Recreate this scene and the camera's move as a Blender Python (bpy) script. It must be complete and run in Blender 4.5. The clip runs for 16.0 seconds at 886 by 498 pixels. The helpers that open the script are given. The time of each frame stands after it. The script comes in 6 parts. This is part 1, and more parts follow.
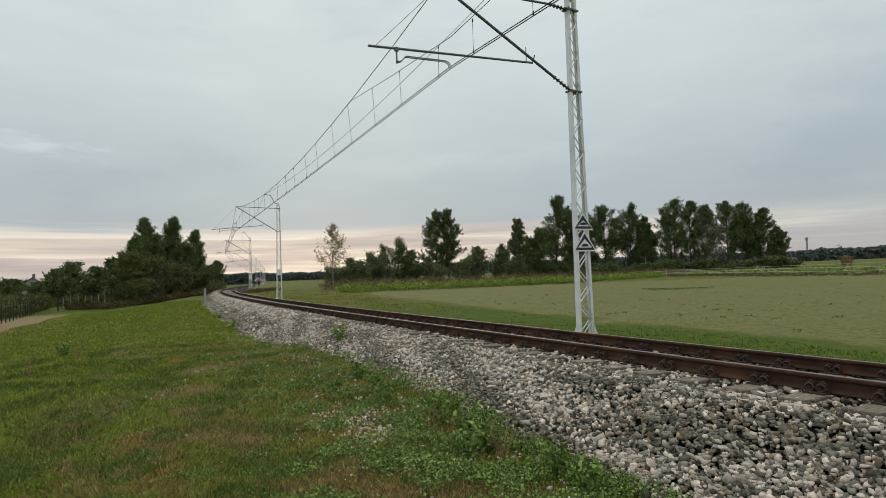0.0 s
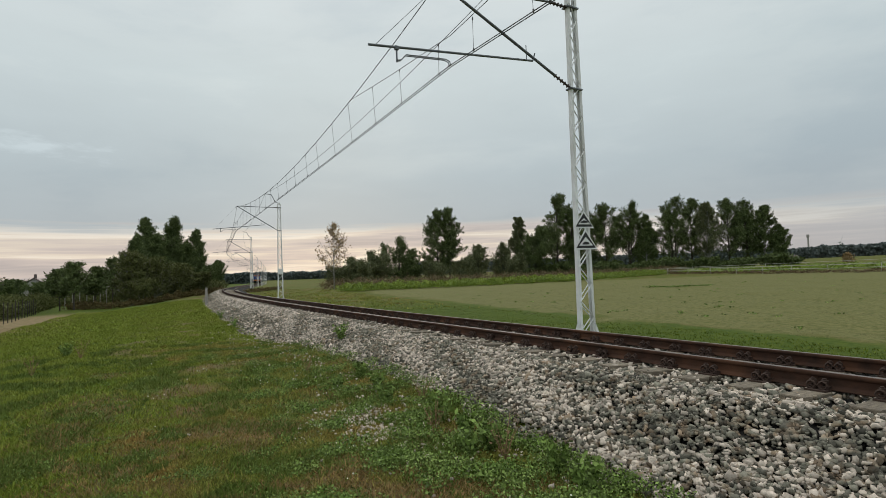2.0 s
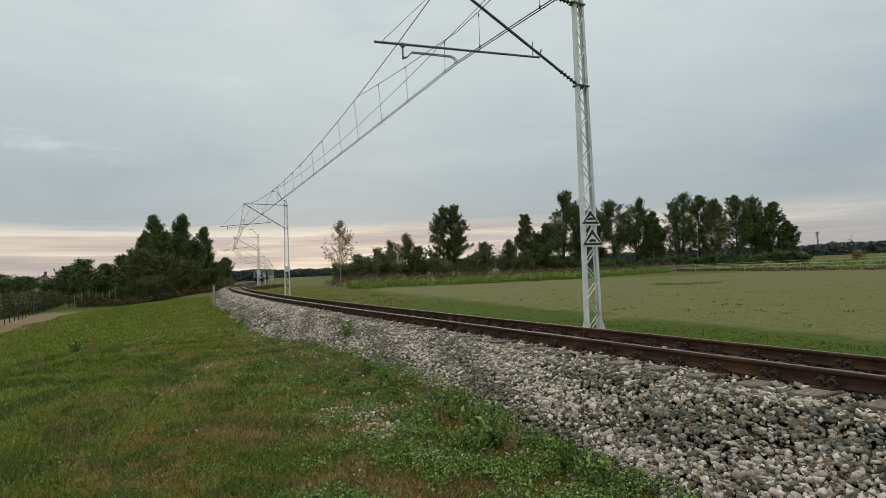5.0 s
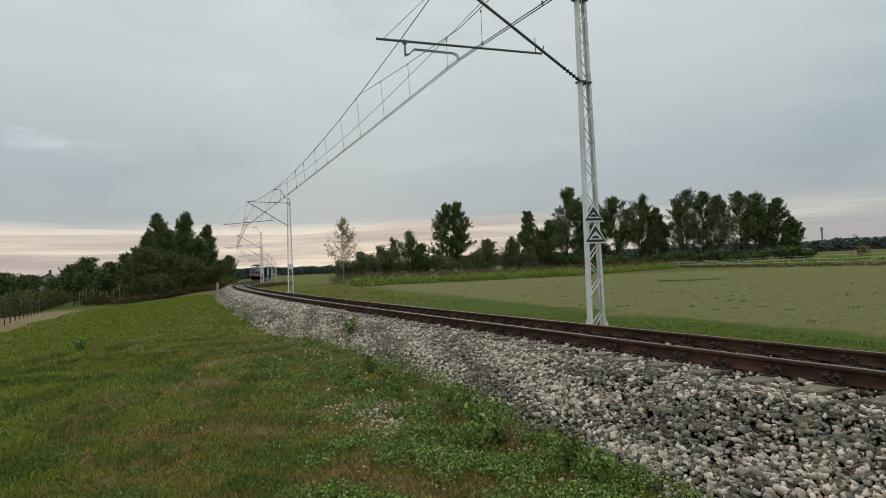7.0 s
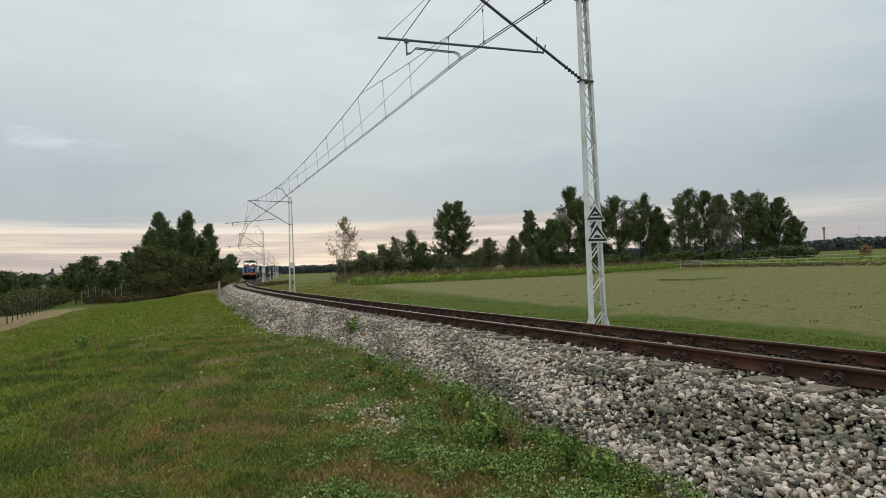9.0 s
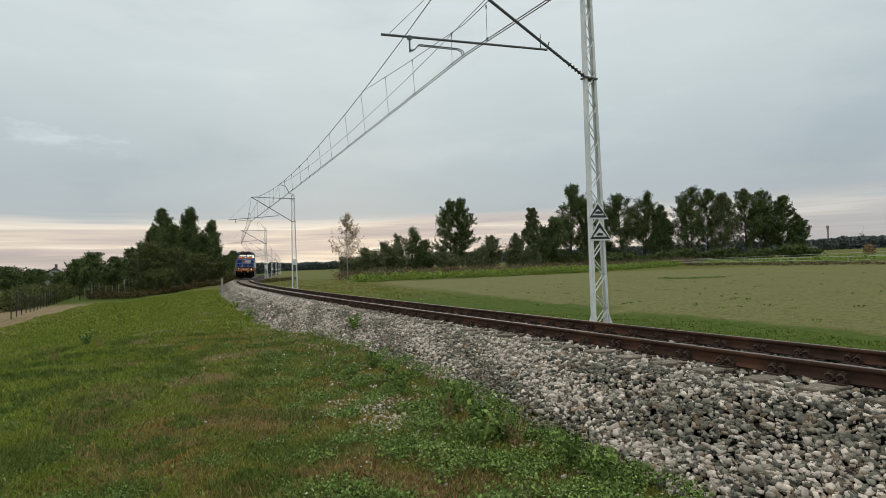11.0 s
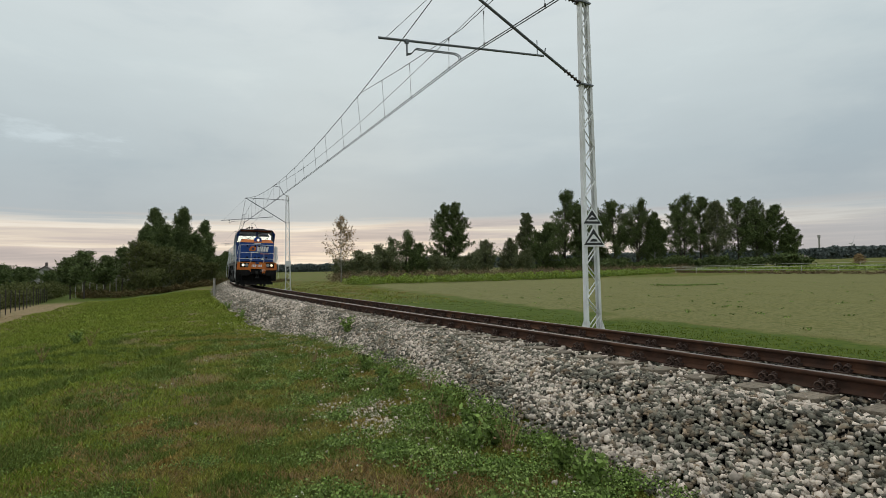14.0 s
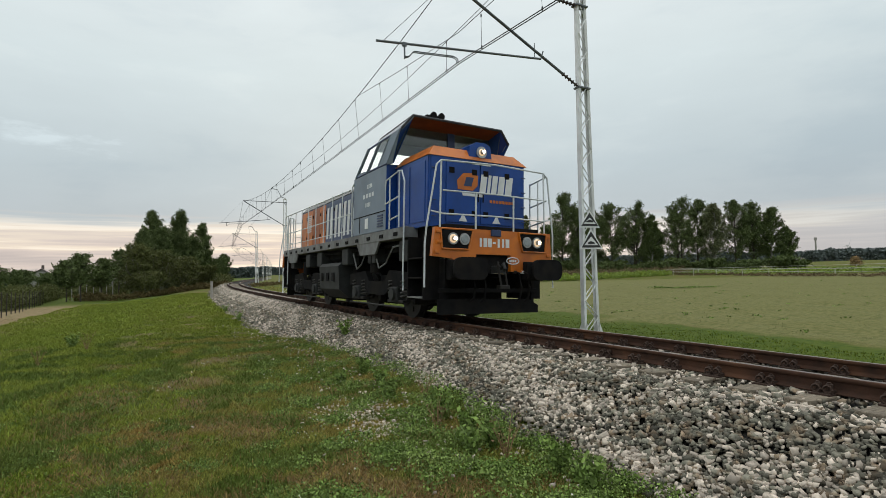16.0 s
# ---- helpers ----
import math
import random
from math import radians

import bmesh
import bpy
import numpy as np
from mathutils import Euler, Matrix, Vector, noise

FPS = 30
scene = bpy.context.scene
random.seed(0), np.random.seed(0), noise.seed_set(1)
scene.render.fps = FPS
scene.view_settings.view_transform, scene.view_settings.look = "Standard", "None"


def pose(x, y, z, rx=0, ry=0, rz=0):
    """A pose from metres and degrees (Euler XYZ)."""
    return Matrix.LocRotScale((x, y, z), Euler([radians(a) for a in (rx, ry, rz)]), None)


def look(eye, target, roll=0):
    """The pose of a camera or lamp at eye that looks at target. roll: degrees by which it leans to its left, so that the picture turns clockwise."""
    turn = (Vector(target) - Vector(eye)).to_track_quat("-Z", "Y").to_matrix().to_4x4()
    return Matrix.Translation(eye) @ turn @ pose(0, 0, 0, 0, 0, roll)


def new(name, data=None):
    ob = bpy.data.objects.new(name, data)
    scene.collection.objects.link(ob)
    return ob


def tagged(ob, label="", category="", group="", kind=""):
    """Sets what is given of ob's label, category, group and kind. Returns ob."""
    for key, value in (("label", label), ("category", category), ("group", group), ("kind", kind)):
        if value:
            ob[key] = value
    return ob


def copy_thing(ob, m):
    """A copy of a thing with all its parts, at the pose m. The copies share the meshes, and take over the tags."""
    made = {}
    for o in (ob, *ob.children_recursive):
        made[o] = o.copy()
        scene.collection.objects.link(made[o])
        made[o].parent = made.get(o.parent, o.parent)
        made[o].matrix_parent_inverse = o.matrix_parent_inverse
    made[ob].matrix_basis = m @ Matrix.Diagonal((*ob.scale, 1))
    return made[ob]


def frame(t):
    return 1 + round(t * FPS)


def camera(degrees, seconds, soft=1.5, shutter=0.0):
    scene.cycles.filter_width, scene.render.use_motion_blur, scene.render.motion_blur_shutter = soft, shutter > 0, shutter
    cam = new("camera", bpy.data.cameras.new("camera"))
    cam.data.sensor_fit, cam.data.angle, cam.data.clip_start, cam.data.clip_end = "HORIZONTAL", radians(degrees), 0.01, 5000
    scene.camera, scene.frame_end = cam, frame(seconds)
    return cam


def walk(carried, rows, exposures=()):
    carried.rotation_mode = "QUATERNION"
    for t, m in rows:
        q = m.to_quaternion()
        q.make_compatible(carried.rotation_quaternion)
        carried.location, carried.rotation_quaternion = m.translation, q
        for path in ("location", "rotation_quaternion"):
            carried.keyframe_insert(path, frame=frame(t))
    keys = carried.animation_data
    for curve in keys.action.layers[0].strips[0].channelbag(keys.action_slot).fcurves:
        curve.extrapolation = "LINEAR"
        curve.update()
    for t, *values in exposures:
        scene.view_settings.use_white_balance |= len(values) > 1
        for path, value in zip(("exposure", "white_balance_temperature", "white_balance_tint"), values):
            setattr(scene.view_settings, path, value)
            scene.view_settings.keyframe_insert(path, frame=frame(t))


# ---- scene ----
cam = camera(80.84, 16.0, soft=0.6)
EYE = (0.0, 0.0, 0.976)
# seconds, turn to the left, tilt up, lean
LOOKS = [(0.0, 0.0, 2.959, -1.777), (0.5, 0.013, 2.939, -1.988), (1.0, 0.188, 2.931, -1.982), (1.5, 0.209, 2.929, -2.047),
         (2.0, 0.104, 2.809, -2.005), (2.5, 0.314, 2.784, -2.027), (3.0, 0.427, 2.669, -2.024), (3.5, 0.589, 2.589, -2.067),
         (4.0, 0.681, 2.589, -2.059), (6.5, 1.018, 2.311, -2.072), (7.0, 1.124, 2.239, -2.175), (7.5, 1.119, 2.286, -2.115),
         (8.0, 1.254, 2.234, -2.15), (8.5, 1.209, 2.173, -2.099), (9.0, 1.282, 2.144, -2.095), (11.5, 1.62, 1.829, -1.817),
         (12.0, 1.667, 1.892, -1.781), (12.5, 1.368, 1.948, -1.447), (13.0, 1.259, 1.979, -1.262), (13.5, 1.002, 2.002, -1.179),
         (14.0, 0.907, 2.253, -1.059), (14.5, 0.992, 2.451, -1.054), (15.0, 1.007, 2.547, -1.053), (15.5, 0.887, 2.538, -1.037),
         (16.0, 0.648, 2.53, -1.094)]
walk(cam, [(t, Matrix.Translation(EYE) @ pose(0, 0, 0, 0, 0, yaw) @ pose(0, 0, 0, 90 + tilt) @ pose(0, 0, 0, 0, 0, lean))
           for t, yaw, tilt, lean in LOOKS],
     [(0.0, 0.05), (4.0, -0.02), (7.0, -0.06), (8.0, 0.02), (9.0, 0.10), (12.0, 0.06), (14.5, 0.04), (15.5, 0.04), (16.0, 0.24)])

# ---- sky and light ----
SUN_UP, SUN_TURN = radians(14), radians(-12)
world = bpy.data.worlds.new("overcast_evening")
scene.world = world
world.use_nodes = True
wn, wl = world.node_tree.nodes, world.node_tree.links
wn.clear()


def wnode(kind, **values):
    n = wn.new(kind)
    for k, v in values.items():
        n.inputs[k].default_value = v
    return n


def ramp_node(nodes, stops, mode="LINEAR"):
    n = nodes.new("ShaderNodeValToRGB")
    n.color_ramp.interpolation = mode
    el = n.color_ramp.elements
    while len(el) < len(stops):
        el.new(0.5)
    for e, (p, c) in zip(el, stops):
        e.position, e.color = p, (*c, 1)
    return n


w_co = wn.new("ShaderNodeTexCoord")
w_xyz = wn.new("ShaderNodeSeparateXYZ")
wl.new(w_co.outputs["Generated"], w_xyz.inputs[0])
w_up = wn.new("ShaderNodeMapRange")
w_up.inputs["From Min"].default_value, w_up.inputs["From Max"].default_value = -0.02, 1.0
wl.new(w_xyz.outputs["Z"], w_up.inputs["Value"])
# long flat streaks of cloud near the horizon, softer banks above
w_map = wn.new("ShaderNodeMapping")
w_map.inputs["Scale"].default_value = (0.8, 0.8, 21.0)
wl.new(w_co.outputs["Generated"], w_map.inputs["Vector"])
w_n1 = wnode("ShaderNodeTexNoise", Scale=2.6, Detail=7.0, Roughness=0.55, Distortion=0.3)
wl.new(w_map.outputs[0], w_n1.inputs["Vector"])
w_map2 = wn.new("ShaderNodeMapping")
w_map2.inputs["Scale"].default_value = (1.0, 1.0, 3.4)
wl.new(w_co.outputs["Generated"], w_map2.inputs["Vector"])
w_n2 = wnode("ShaderNodeTexNoise", Scale=2.3, Detail=8.0, Roughness=0.55, Distortion=0.25)
wl.new(w_map2.outputs[0], w_n2.inputs["Vector"])
w_grey = ramp_node(wn, [(0.0, (0.46, 0.45, 0.45)), (0.10, (0.445, 0.49, 0.515)), (0.20, (0.475, 0.545, 0.575)), (0.36, (0.61, 0.685, 0.70)),
                        (0.52, (0.72, 0.78, 0.79)), (1.0, (1.25, 1.28, 1.26))])
wl.new(w_up.outputs[0], w_grey.inputs[0])
w_warm = ramp_node(wn, [(0.35, (0.50, 0.44, 0.42)), (0.45, (0.64, 0.55, 0.50)), (0.52, (0.79, 0.68, 0.56)), (0.59, (0.96, 0.86, 0.73))])
w_lift = wn.new("ShaderNodeMapRange")
w_lift.inputs["From Min"].default_value, w_lift.inputs["From Max"].default_value = 0.03, 0.115
w_lift.inputs["To Min"].default_value, w_lift.inputs["To Max"].default_value = -0.085, 0.055
wl.new(w_up.outputs[0], w_lift.inputs["Value"])
w_sum = wn.new("ShaderNodeMath")
wl.new(w_n1.outputs["Fac"], w_sum.inputs[0])
wl.new(w_lift.outputs[0], w_sum.inputs[1])
wl.new(w_sum.outputs[0], w_warm.inputs[0])
w_band = ramp_node(wn, [(0.0, (0.85, 0.85, 0.85)), (0.06, (1, 1, 1)), (0.102, (0.80, 0.80, 0.80)), (0.118, (0.0, 0.0, 0.0))])
w_add = wn.new("ShaderNodeMath")
w_add.operation = "MULTIPLY_ADD"
w_add.inputs[1].default_value = 0.06
wl.new(w_n1.outputs["Fac"], w_add.inputs[0])
w_sub = wn.new("ShaderNodeMath")
w_sub.operation = "SUBTRACT"
w_sub.inputs[1].default_value = 0.03
wl.new(w_up.outputs[0], w_sub.inputs[0])
wl.new(w_sub.outputs[0], w_add.inputs[2])
wl.new(w_add.outputs[0], w_band.inputs[0])
# the glow lies towards the setting sun and fades round the horizon
w_side = wn.new("ShaderNodeMapRange")
w_side.inputs["From Min"].default_value, w_side.inputs["From Max"].default_value = 0.15, 0.95
w_dot = wn.new("ShaderNodeVectorMath")
w_dot.operation = "DOT_PRODUCT"
w_dot.inputs[1].default_value = (-0.42, 0.91, 0.0)
wl.new(w_co.outputs["Generated"], w_dot.inputs[0])
wl.new(w_dot.outputs["Value"], w_side.inputs["Value"])
w_fac = wn.new("ShaderNodeMath")
w_fac.operation = "MULTIPLY"
wl.new(w_band.outputs[0], w_fac.inputs[0])
wl.new(w_side.outputs[0], w_fac.inputs[1])
w_bank = ramp_node(wn, [(0.32, (0.88, 0.90, 0.92)), (0.46, (0.985, 0.985, 0.985)), (0.56, (1.01, 1.01, 1.01)), (0.70, (1.12, 1.10, 1.08))])
wl.new(w_n2.outputs["Fac"], w_bank.inputs[0])
w_mul = wn.new("ShaderNodeMix")
w_mul.data_type, w_mul.blend_type = "RGBA", "MULTIPLY"
w_mul.inputs["Factor"].default_value = 1.0
wl.new(w_grey.outputs[0], w_mul.inputs["A"])
wl.new(w_bank.outputs[0], w_mul.inputs["B"])
w_mix = wn.new("ShaderNodeMix")
w_mix.data_type = "RGBA"
wl.new(w_fac.outputs[0], w_mix.inputs["Factor"])
wl.new(w_mul.outputs["Result"], w_mix.inputs["A"])
wl.new(w_warm.outputs[0], w_mix.inputs["B"])
# one small bank of brighter cloud over the trees beside the line
w_off = wn.new("ShaderNodeVectorMath")
w_off.operation = "SUBTRACT"
w_off.inputs[1].default_value = (-0.600, 0.770, 0.214)
wl.new(w_co.outputs["Generated"], w_off.inputs[0])
w_scl = wn.new("ShaderNodeVectorMath")
w_scl.operation = "MULTIPLY"
w_scl.inputs[1].default_value = (9.0, 9.0, 36.0)
wl.new(w_off.outputs[0], w_scl.inputs[0])
w_len = wn.new("ShaderNodeVectorMath")
w_len.operation = "LENGTH"
wl.new(w_scl.outputs[0], w_len.inputs[0])
w_n3 = wnode("ShaderNodeTexNoise", Scale=16.0, Detail=6.0, Roughness=0.6)
wl.new(w_map2.outputs[0], w_n3.inputs["Vector"])
w_puf = wn.new("ShaderNodeMath")
w_puf.operation = "MULTIPLY_ADD"
w_puf.inputs[1].default_value = 2.4
wl.new(w_n3.outputs["Fac"], w_puf.inputs[0])
wl.new(w_len.outputs["Value"], w_puf.inputs[2])
w_pm = wn.new("ShaderNodeMapRange")
w_pm.inputs["From Min"].default_value, w_pm.inputs["From Max"].default_value = 1.9, 1.3
w_pm.inputs["To Min"].default_value, w_pm.inputs["To Max"].default_value = 1.0, 1.19
wl.new(w_puf.outputs[0], w_pm.inputs["Value"])
w_bright = wn.new("ShaderNodeVectorMath")
w_bright.operation = "SCALE"
wl.new(w_mix.outputs["Result"], w_bright.inputs[0])
wl.new(w_pm.outputs[0], w_bright.inputs["Scale"])
w_cloud = wnode("ShaderNodeBackground", Strength=0.97)
wl.new(w_bright.outputs[0], w_cloud.inputs["Color"])
# a little clear sky above the cloud layer
w_sky = wn.new("ShaderNodeTexSky")
w_sky.sky_type, w_sky.sun_disc = "NISHITA", False
w_sky.sun_elevation, w_sky.sun_rotation = SUN_UP, SUN_TURN
w_clear = wnode("ShaderNodeBackground", Strength=0.05)
wl.new(w_sky.outputs[0], w_clear.inputs["Color"])
w_both = wn.new("ShaderNodeMixShader")
w_both.inputs[0].default_value = 0.04
wl.new(w_cloud.outputs[0], w_both.inputs[1])
wl.new(w_clear.outputs[0], w_both.inputs[2])
w_out = wn.new("ShaderNodeOutputWorld")
wl.new(w_both.outputs[0], w_out.inputs["Surface"])

sun = new("sun", bpy.data.lights.new("sun", "SUN"))
sun.data.energy, sun.data.angle, sun.data.color = 0.5, radians(50), (1.0, 0.93, 0.85)
sun.matrix_world = look((-30, 140, 60), (0, 0, 0))


# ---- materials ----
def mat(name, a, b=None, scale=6.0, rough=0.7, metal=0.0, bump=0.0, bscale=None, c=None, cscale=0.6, island=0.0, obj=0.0, spec=0.5, stretch=None, emit=None):
    """A noise-mixed surface: a to b in fine grain, c in broad stains, island and obj vary single pieces."""
    m = bpy.data.materials.new(name)
    m.use_nodes = True
    nt = m.node_tree
    n, l = nt.nodes, nt.links
    bs = n["Principled BSDF"]
    bs.inputs["Roughness"].default_value, bs.inputs["Metallic"].default_value = rough, metal
    bs.inputs["Specular IOR Level"].default_value = spec
    b = b or a
    co = n.new("ShaderNodeTexCoord").outputs["Object"]
    if stretch:
        mp = n.new("ShaderNodeMapping")
        mp.inputs["Scale"].default_value = stretch
        l.new(co, mp.inputs["Vector"])
        co = mp.outputs[0]

    def noise_tex(sc, detail=6.0):
        t = n.new("ShaderNodeTexNoise")
        t.inputs["Scale"].default_value, t.inputs["Detail"].default_value = sc, detail
        l.new(co, t.inputs["Vector"])
        return t.outputs["Fac"]

    def mix(fac, x, y, kind="MIX"):
        k = n.new("ShaderNodeMix")
        k.data_type, k.blend_type = "RGBA", kind
        for sock, v in (("Factor", fac), ("A", x), ("B", y)):
            if isinstance(v, (int, float)):
                k.inputs[sock].default_value = v
            elif isinstance(v, tuple):
                k.inputs[sock].default_value = (*v, 1)
            else:
                l.new(v, k.inputs[sock])
        return k.outputs["Result"]

    def ramp(v, lo, hi):
        k = n.new("ShaderNodeMapRange")
        k.inputs["From Min"].default_value, k.inputs["From Max"].default_value = lo, hi
        l.new(v, k.inputs["Value"])
        return k.outputs[0]

    col = mix(ramp(noise_tex(scale), 0.3, 0.7), a, b)
    if c:
        col = mix(ramp(noise_tex(cscale, 4.0), 0.48, 0.66), col, c)
    for amount, src in ((island, ("ShaderNodeNewGeometry", "Random Per Island")), (obj, ("ShaderNodeObjectInfo", "Random"))):
        if amount:
            k = n.new("ShaderNodeMapRange")
            k.inputs["To Min"].default_value, k.inputs["To Max"].default_value = 1 - amount, 1 + amount
            l.new(n.new(src[0]).outputs[src[1]], k.inputs["Value"])
            col = mix(1.0, col, k.outputs[0], "MULTIPLY")
    l.new(col, bs.inputs["Base Color"])
    if bump:
        bp = n.new("ShaderNodeBump")
        bp.inputs["Strength"].default_value, bp.inputs["Distance"].default_value = bump, 0.02
        l.new(noise_tex(bscale or scale * 3), bp.inputs["Height"])
        l.new(bp.outputs[0], bs.inputs["Normal"])
    if emit:
        bs.inputs["Emission Color"].default_value = (*emit[:3], 1)
        bs.inputs["Emission Strength"].default_value = emit[3]
    return m


STEEL_RUST = mat("rusted_rail_steel", (0.072, 0.034, 0.021), (0.040, 0.022, 0.015), 9, 0.85, 0.0, 0.3, c=(0.105, 0.048, 0.026), cscale=1.4, spec=0.25)
RAIL_TOP = mat("worn_rail_head", (0.20, 0.17, 0.15), (0.13, 0.10, 0.085), 7, 0.45, 0.7)
RUST_DARK = mat("dark_rusted_iron", (0.04, 0.022, 0.016), (0.06, 0.035, 0.024), 30, 0.85, 0.2)
OLD_WOOD = mat("weathered_sleeper", (0.27, 0.225, 0.165), (0.105, 0.085, 0.062), 7, 0.9, bump=0.8, obj=0.25, stretch=(6, 0.7, 6))
STONE = mat("ballast_stone", (0.220, 0.205, 0.162), (0.122, 0.120, 0.094), 30, 0.9, c=(0.23, 0.170, 0.115), cscale=9, island=0.72, bump=0.3, bscale=60, spec=0.3)
STONE_PALE = mat("pale_pinkish_stone", (0.66, 0.565, 0.475), (0.42, 0.365, 0.305), 25, 0.9, island=0.4, spec=0.3)
# near black: the shade in the gaps between stones is put into this colour
BALLAST_GAP_SHADE = mat("gap_shade_ballast_bed", (0.035, 0.033, 0.031), (0.014, 0.014, 0.014), 22, 0.95, bump=1.0, bscale=20, c=(0.045, 0.041, 0.038), cscale=3, spec=0.1)
GALV = mat("white_painted_galvanised_steel", (0.80, 0.81, 0.81), (0.70, 0.71, 0.71), 5, 0.5, 0.0, obj=0.06, c=(0.60, 0.60, 0.58), cscale=0.9)
TUBE = mat("grey_galvanised_tube", (0.16, 0.175, 0.19), (0.11, 0.12, 0.13), 8, 0.5, 0.5)
WIRE = mat("copper_wire_dull", (0.085, 0.085, 0.09), (0.06, 0.06, 0.065), 8, 0.6, 0.3)
INSUL = mat("dark_brown_insulator", (0.03, 0.02, 0.018), (0.045, 0.03, 0.025), 8, 0.3)
CONC = mat("weathered_concrete", (0.36, 0.35, 0.32), (0.25, 0.24, 0.22), 12, 0.9, bump=0.3)
SIGN_WHITE = mat("white_sign_enamel", (0.78, 0.79, 0.78), (0.7, 0.71, 0.7), 6, 0.4)
SIGN_BLACK = mat("black_sign_paint", (0.02, 0.02, 0.022), (0.03, 0.03, 0.03), 6, 0.5)
BLUE = mat("loco_blue_paint", (0.008, 0.062, 0.300), (0.008, 0.053, 0.250), 3, 0.36, 0.0, c=(0.010, 0.044, 0.190), cscale=1.1, spec=0.35)
BLUE_DARK = mat("loco_dark_blue_paint", (0.014, 0.034, 0.105), (0.018, 0.038, 0.11), 3, 0.45)
ORANGE = mat("loco_orange_paint", (0.62, 0.17, 0.012), (0.52, 0.135, 0.012), 4, 0.42, c=(0.38, 0.10, 0.015), cscale=1.6)
FASCIA = mat("dark_brown_fascia", (0.20, 0.065, 0.022), (0.13, 0.045, 0.018), 4, 0.6, spec=0.2)
ORANGE_BROWN = mat("loco_burnt_orange_paint", (0.34, 0.095, 0.02), (0.27, 0.07, 0.018), 4, 0.5)
CAB_GREY = mat("cab_grey_blue_paint", (0.165, 0.215, 0.27), (0.145, 0.19, 0.245), 3, 0.45, c=(0.125, 0.16, 0.20), cscale=1.2)
DECK_GREY = mat("dirty_grey_deck_paint", (0.20, 0.205, 0.205), (0.13, 0.13, 0.128), 5, 0.65, c=(0.09, 0.085, 0.08), cscale=1.5)
UNDER = mat("black_underframe", (0.008, 0.008, 0.009), (0.015, 0.0145, 0.0145), 6, 0.85, c=(0.018, 0.016, 0.014), cscale=2, spec=0.08)
UNDER_GREY = mat("dusty_black_tank", (0.036, 0.038, 0.038), (0.020, 0.021, 0.021), 4, 0.65, spec=0.25)
WHITE = mat("white_paint", (0.72, 0.73, 0.73), (0.62, 0.63, 0.63), 6, 0.5)
RAILING = mat("pale_grey_handrail", (0.66, 0.69, 0.70), (0.54, 0.57, 0.58), 6, 0.45)
ROOF = mat("dark_cab_roof", (0.025, 0.028, 0.036), (0.035, 0.038, 0.046), 4, 0.55)
SPRING = mat("dusty_spring_steel", (0.085, 0.082, 0.078), (0.045, 0.043, 0.040), 9, 0.7, spec=0.2)
WHEEL = mat("oily_wheel_steel", (0.028, 0.025, 0.023), (0.016, 0.015, 0.014), 9, 0.65, 0.3)
LAMP_ON = mat("lit_headlamp", (0.6, 0.55, 0.42), rough=0.2, emit=(1.0, 0.66, 0.38, 0.5))
BULB = mat("glowing_bulb", (0.9, 0.8, 0.6), rough=0.2, emit=(1.0, 0.58, 0.26, 120.0))
LAMP_OFF = mat("unlit_lamp_glass", (0.30, 0.33, 0.34), (0.22, 0.25, 0.26), 20, 0.12)
BRIGHT = mat("chrome_ring", (0.4, 0.4, 0.4), (0.3, 0.3, 0.3), 10, 0.3, 0.8)
LEAF_DARK = mat("dark_green_leaves", (0.074, 0.104, 0.034), (0.114, 0.146, 0.050), 1.2, 0.7, island=0.45, spec=0.2)
LEAF_OLIVE = mat("olive_leaves", (0.094, 0.116, 0.046), (0.140, 0.148, 0.060), 1.0, 0.7, island=0.45)
LEAF_WILLOW = mat("willow_brown_green_leaves", (0.082, 0.096, 0.030), (0.112, 0.118, 0.040), 0.8, 0.75, island=0.25, spec=0.15)
LEAF_AUTUMN = mat("yellow_brown_birch_leaves", (0.34, 0.21, 0.10), (0.26, 0.19, 0.08), 1.5, 0.7, island=0.5)
LEAF_CROP = mat("yellow_green_crop_leaves", (0.25, 0.31, 0.030), (0.12, 0.20, 0.022), 1.5, 0.7, island=0.4)
BARK = mat("grey_brown_bark", (0.075, 0.062, 0.052), (0.045, 0.038, 0.032), 9, 0.95, bump=0.5)
BARK_BIRCH = mat("pale_birch_bark", (0.42, 0.40, 0.37), (0.16, 0.15, 0.14), 5, 0.85, stretch=(1, 1, 4))
GRASS = mat("grass_blades", (0.182, 0.205, 0.036), (0.250, 0.240, 0.060), 0.9, 0.8, island=0.6, c=(0.30, 0.20, 0.06), cscale=0.6, spec=0.15)
GRASS_LUSH = mat("lush_grass_blades", (0.090, 0.128, 0.012), (0.126, 0.158, 0.022), 0.9, 0.8, island=0.5, spec=0.15)
GRASS_MEADOW = mat("meadow_grass_blades", (0.160, 0.212, 0.026), (0.228, 0.258, 0.044), 0.9, 0.8, island=0.5, spec=0.15)
WEED = mat("broad_weed_leaves", (0.120, 0.195, 0.040), (0.205, 0.275, 0.075), 3, 0.7, island=0.65, spec=0.2)
GRASS_DARK = mat("dark_grass_blades", (0.100, 0.145, 0.026), (0.142, 0.178, 0.038), 1.3, 0.8, island=0.5, spec=0.15)
DRY = mat("dry_brown_stalks", (0.22, 0.135, 0.065), (0.30, 0.20, 0.10), 3, 0.85, island=0.4)
STUBBLE = mat("mown_straw", (0.36, 0.265, 0.155), (0.26, 0.195, 0.105), 2, 0.9, island=0.4, spec=0.1)
